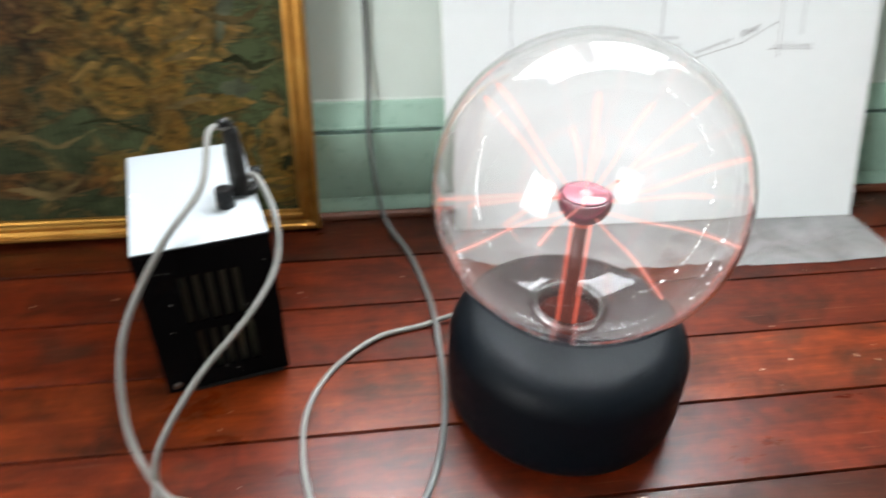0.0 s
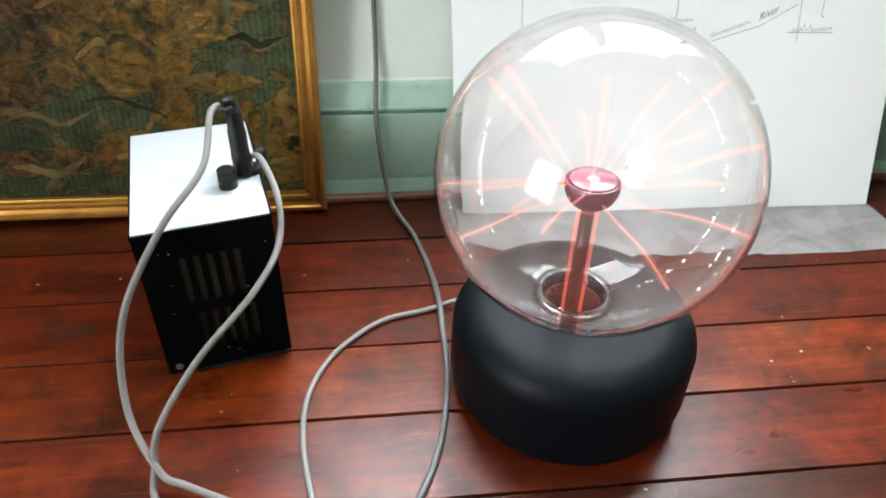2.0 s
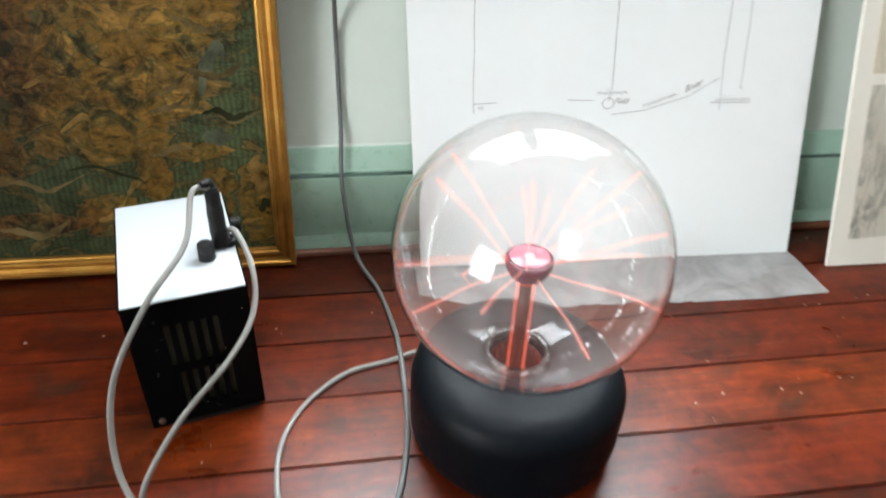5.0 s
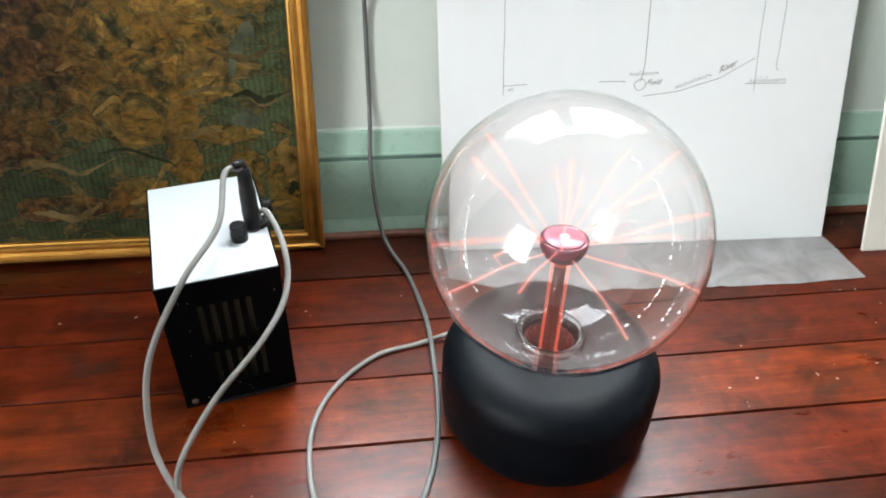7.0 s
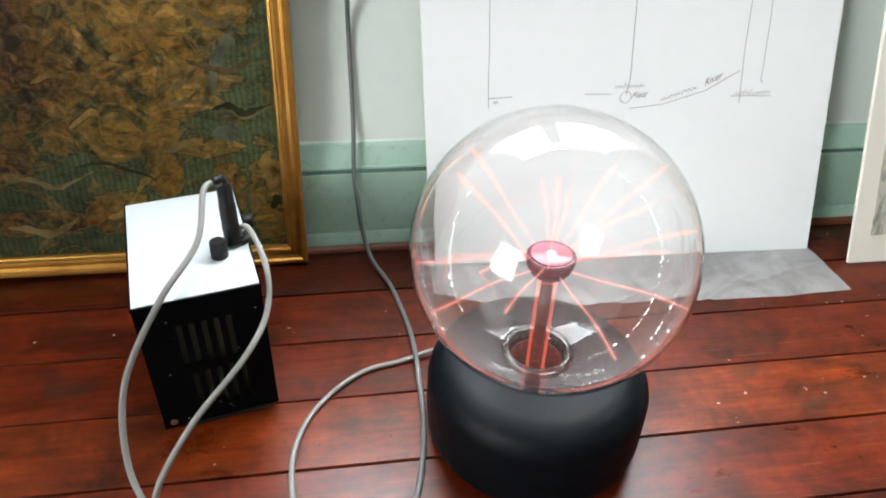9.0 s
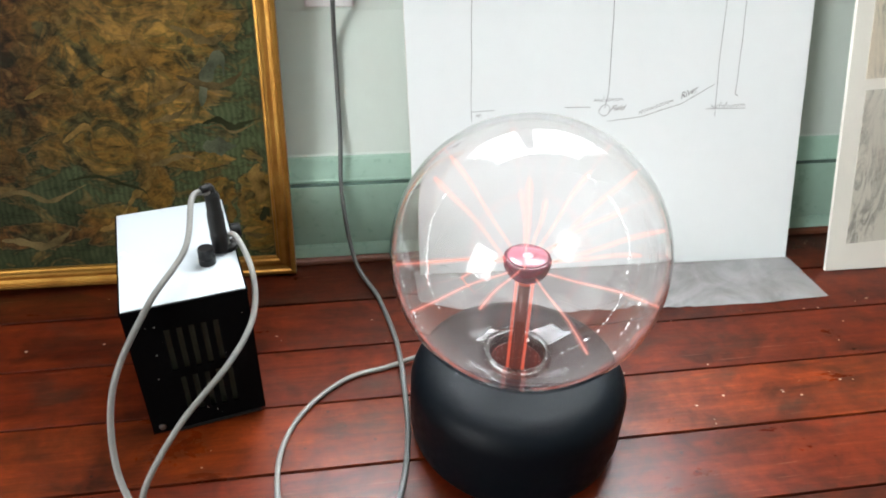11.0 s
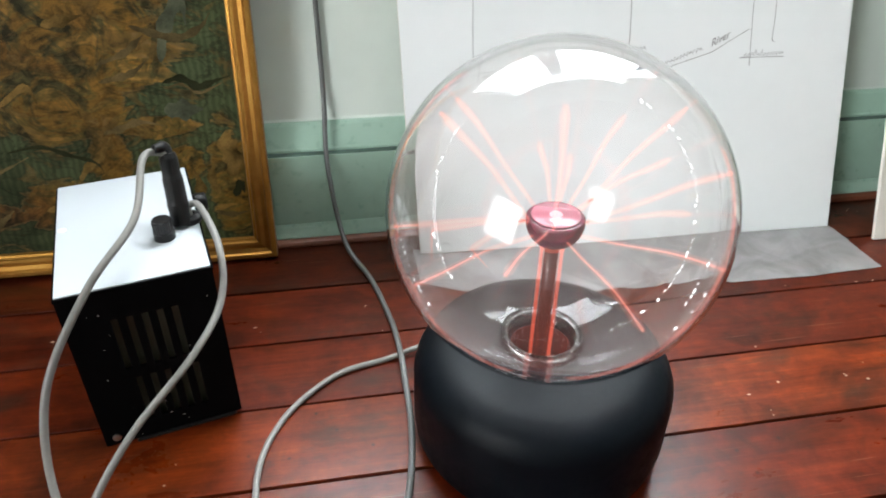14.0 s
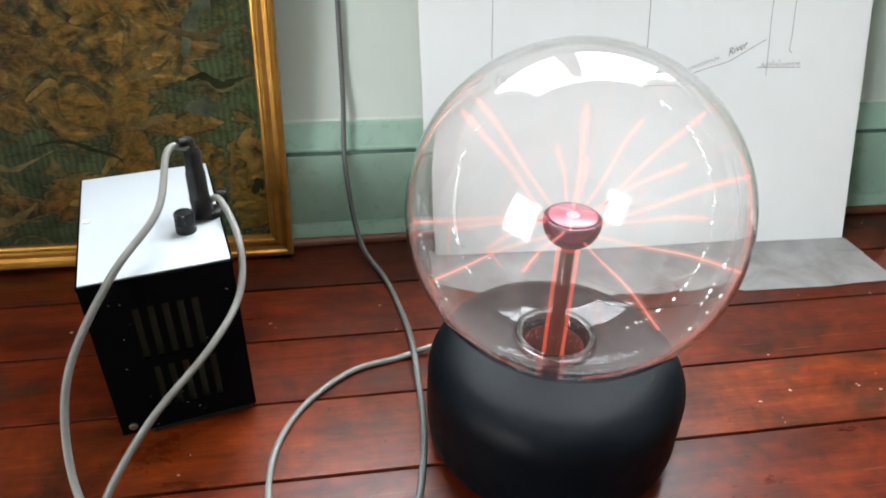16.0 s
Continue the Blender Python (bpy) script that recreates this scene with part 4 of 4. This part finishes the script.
        b = Vector((0, 0, c)) + d * (ri - 0.001)
        n = 14
        perp = d.orthogonal().normalized()
        q = d.cross(perp)
        ph = rng.uniform(0, 6)
        pts = []
        for i in range(n + 1):
            t = i / n
            amp = 0.0016 * math.sin(math.pi * t)
            pts.append(a.lerp(b, t) + amp * (math.sin(5 * t + ph) * perp + math.cos(4 * t + ph) * q) + Vector((0, 0, 0.003 * math.sin(math.pi * t))))
        st = part("streamer", tube(pts, 0.0008, 8, taper=lambda s: 0.75 + 0.75 * s * s), M_PLASMA, e, smooth=True)
        st.visible_shadow = False
        halo = part("halo", tube(pts, 0.0025, 10, taper=lambda s: (0.8 + 0.9 * s * s) * (1 if s < 0.99 else 0.5)), M_HALO, st, smooth=True)
        halo.visible_shadow = False
        # where it meets the glass it spreads and creeps downwards
        for k in range(0 if el > -20 else 1):
            w = (Vector((0, 0, -1)) * 1.0 + rng.uniform(-1, 1) * d.cross(Vector((0, 0, 1))).normalized())
            w = (w - d * w.dot(d)).normalized()
            ang = rng.uniform(0.05, 0.12) if el > 0 else rng.uniform(0.15, 0.4)
            path = [Vector((0, 0, c)) + (ri - 0.0012) * (d * math.cos(ang * i / 8) + w * math.sin(ang * i / 8)) for i in range(9)]
            if min(p.z for p in path) < 0.142:
                continue
            f = part("streamer_foot", tube(path, 0.0009, 6, taper=lambda s: 1.15 - s), M_PLASMA_END, st, smooth=True)
            f.visible_shadow = False
    # added rim glow along the lower outline seen from camera: nested bands thinning inwards
    to_camera = Vector((-0.20, -0.56, 0.37)).normalized()
    right = Vector((-to_camera.y, to_camera.x, 0)).normalized()
    upward = to_camera.cross(right)

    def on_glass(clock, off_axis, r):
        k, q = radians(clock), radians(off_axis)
        return Vector((0, 0, c)) + r * (math.cos(q) * to_camera + math.sin(q) * (math.cos(k) * right + math.sin(k) * upward))
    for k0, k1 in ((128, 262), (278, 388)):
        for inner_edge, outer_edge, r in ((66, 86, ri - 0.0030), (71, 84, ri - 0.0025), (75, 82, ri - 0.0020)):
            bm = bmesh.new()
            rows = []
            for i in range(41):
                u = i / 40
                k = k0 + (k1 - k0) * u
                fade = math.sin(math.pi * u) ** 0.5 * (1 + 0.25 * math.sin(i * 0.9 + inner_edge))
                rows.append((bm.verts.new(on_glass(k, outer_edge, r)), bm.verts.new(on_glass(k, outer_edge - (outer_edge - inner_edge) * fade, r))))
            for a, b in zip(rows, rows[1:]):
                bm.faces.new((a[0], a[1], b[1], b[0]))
            cd = part("rim_glow", bm, M_RIM, e, smooth=True)
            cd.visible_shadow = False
    # painted glints and soft reflections: beads and streaks placed round the camera's view axis
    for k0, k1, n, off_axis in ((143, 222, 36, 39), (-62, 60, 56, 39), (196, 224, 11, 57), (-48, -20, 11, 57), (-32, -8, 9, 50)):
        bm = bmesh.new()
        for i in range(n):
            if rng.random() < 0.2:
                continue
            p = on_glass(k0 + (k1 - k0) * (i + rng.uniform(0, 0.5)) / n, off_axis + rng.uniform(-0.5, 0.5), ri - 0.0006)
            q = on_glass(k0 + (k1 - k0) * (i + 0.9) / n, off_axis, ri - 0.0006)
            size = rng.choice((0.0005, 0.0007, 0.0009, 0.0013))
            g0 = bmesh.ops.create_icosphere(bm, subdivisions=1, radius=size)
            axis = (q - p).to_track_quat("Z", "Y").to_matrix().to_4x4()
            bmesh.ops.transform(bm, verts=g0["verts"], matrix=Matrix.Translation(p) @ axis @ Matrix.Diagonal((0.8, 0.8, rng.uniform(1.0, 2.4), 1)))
        part("painted_glints", bm, M_BEAD, e, "row of tiny white beads put in as reflected glints", smooth=True)["kind"] = "stuff"
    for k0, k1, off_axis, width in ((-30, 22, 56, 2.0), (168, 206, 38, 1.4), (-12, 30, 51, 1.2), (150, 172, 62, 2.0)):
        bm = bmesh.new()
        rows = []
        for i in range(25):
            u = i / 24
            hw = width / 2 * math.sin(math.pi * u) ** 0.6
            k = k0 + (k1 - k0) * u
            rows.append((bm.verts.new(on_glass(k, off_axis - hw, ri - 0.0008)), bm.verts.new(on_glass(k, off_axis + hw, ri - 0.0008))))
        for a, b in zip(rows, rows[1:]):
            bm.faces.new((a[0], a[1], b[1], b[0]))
        part("reflection_streak", bm, M_STREAK, e, "pale streak put in as a soft reflection on the glass", smooth=True)
    # emissive shells add gas glow and haze, whiter upwards to brighten what shows through
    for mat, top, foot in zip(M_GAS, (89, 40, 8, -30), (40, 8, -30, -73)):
        gas = part("gas_haze", lathe(arc(0, c, 0.1425, top, foot, 12), 64), mat, e, "faint pinkish glow shell put in for gas glow and haze", smooth=True)
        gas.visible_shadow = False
    for ang in (178, 322):
        x, y = 0.0098 * math.cos(radians(ang)), 0.0098 * math.sin(radians(ang))
        th = part("stem_glow", tube([(x, y, 0.098 + 0.148 * i / 10) for i in range(11)], 0.0017, 10), M_PLASMA_END, e, smooth=True)
        th.visible_shadow = False
    collar = part("collar_glow", lathe([(0.0105, 0.2455), (0.0122, 0.2465), (0.0128, 0.249), (0.012, 0.2515), (0.0105, 0.2525)], 32), M_PLASMA_END, e, "orange glow at the bowl's joint", smooth=True)
    collar.visible_shadow = False
    # glowing cap put on the bowl's face for its white reflected highlight
    sp = part("bowl_highlight", lathe([(0.0, 0.2790), (0.0060, 0.2795), (0.0050, 0.2806), (0.0026, 0.2818), (0, 0.2824)], 20), M_HIGHLIGHT, e, "small glowing piece put on the bowl as its white highlight", smooth=True)
    sp.visible_shadow = False
    lip = part("neck_lip", lathe([(0.0375 + 0.0032 * math.cos(a * 0.3927), 0.1415 + 0.0026 * math.sin(a * 0.3927)) for a in range(17)], 64), M_GLASS, e, "thick glass fillet round the neck", smooth=True)
    lip.visible_shadow = False
    return e


plasma_globe()


# ---- floor boards, last: many pieces ----
def paint_specks():
    rng = random.Random(5)
    bm = bmesh.new()
    spots = [(0.185, 0.804), (0.192, 0.794), (0.986, 0.63), (0.992, 0.614), (0.93, 0.618), (0.895, 0.601), (0.918, 0.592), (0.76, 0.591), (0.771, 0.557), (1.157, 0.961), (1.15, 0.955), (1.165, 0.95), (1.034, 0.772), (1.06, 0.7715)] + [(rng.uniform(0.8, 1.25), rng.uniform(0.55, 0.80)) for _ in range(16)] + [(rng.uniform(-0.3, 0.9), rng.uniform(0.4, 0.95)) for _ in range(24)]
    for x, y in spots:
        r = rng.uniform(0.0006, 0.0019)
        n = 7
        vs = [bm.verts.new((x + 1.6 * r * math.cos(i * 6.283 / n) * rng.uniform(0.5, 1.2), y + r * math.sin(i * 6.283 / n) * rng.uniform(0.5, 1.2), 0.0006)) for i in range(n)]
        top = bm.verts.new((x, y, 0.0011))
        for i in range(n):
            bm.faces.new((vs[i], vs[(i + 1) % n], top))
    tagged(part("paint_specks", bm, M_SPECK), "tiny pale paint specks and crumbs on the floor", "specks", kind="stuff")


paint_specks()
floor = part("floor", block((W, S, -0.06), (E, N, -0.021)), M_GAP)
tagged(floor, "old red-brown varnished wooden floorboards", "floor", kind="structure")


def planks():
    rng = random.Random(8)
    pitch, gap = 0.110, 0.0034
    k0, k1 = math.ceil((S - 0.55) / pitch) - 1, math.floor((1.02 - 0.55) / pitch)
    cache = {}

    def plank_mesh(l, tone):
        if (l, tone) not in cache:
            cache[l, tone] = mesh_of(block((0, gap / 2, -0.02), (l - 0.0012, pitch - gap / 2, 0), 0.0005, 1), "plank", M_FLOOR[tone])
        return cache[l, tone]
    # board colours by row, with some shade put into the dark wall-side rows
    row_tone = {-3: "red", -2: "dark", -1: "red", 0: "orange", 1: "red", 2: "red", 3: "dark", 4: "dark"}
    for k in range(k0, k1 + 1):
        y = 0.55 + k * pitch
        x = W - rng.choice((0.0, 0.3, 0.7, 1.1))
        near = 0.2 < y < 1.1
        if near:
            x = W - rng.choice((1.0, 1.4, 0.8))
        while x < E:
            l = 4.2 if near and x > -1.9 else 2.3 if near else rng.choice((1.4, 1.8, 2.3, 2.9))
            x_lo, l_all = max(x, W), l
            l = round(min(x + l, E) - x_lo, 4)
            if l < 0.05:
                x += l_all
                continue
            ob = new("plank", plank_mesh(l, row_tone[k] if k in row_tone else rng.choice(("red", "red", "orange", "dark"))))
            ob.parent = floor
            ob.location = (x_lo, y, rng.uniform(-0.0008, 0.0))
            x += l_all


planks()
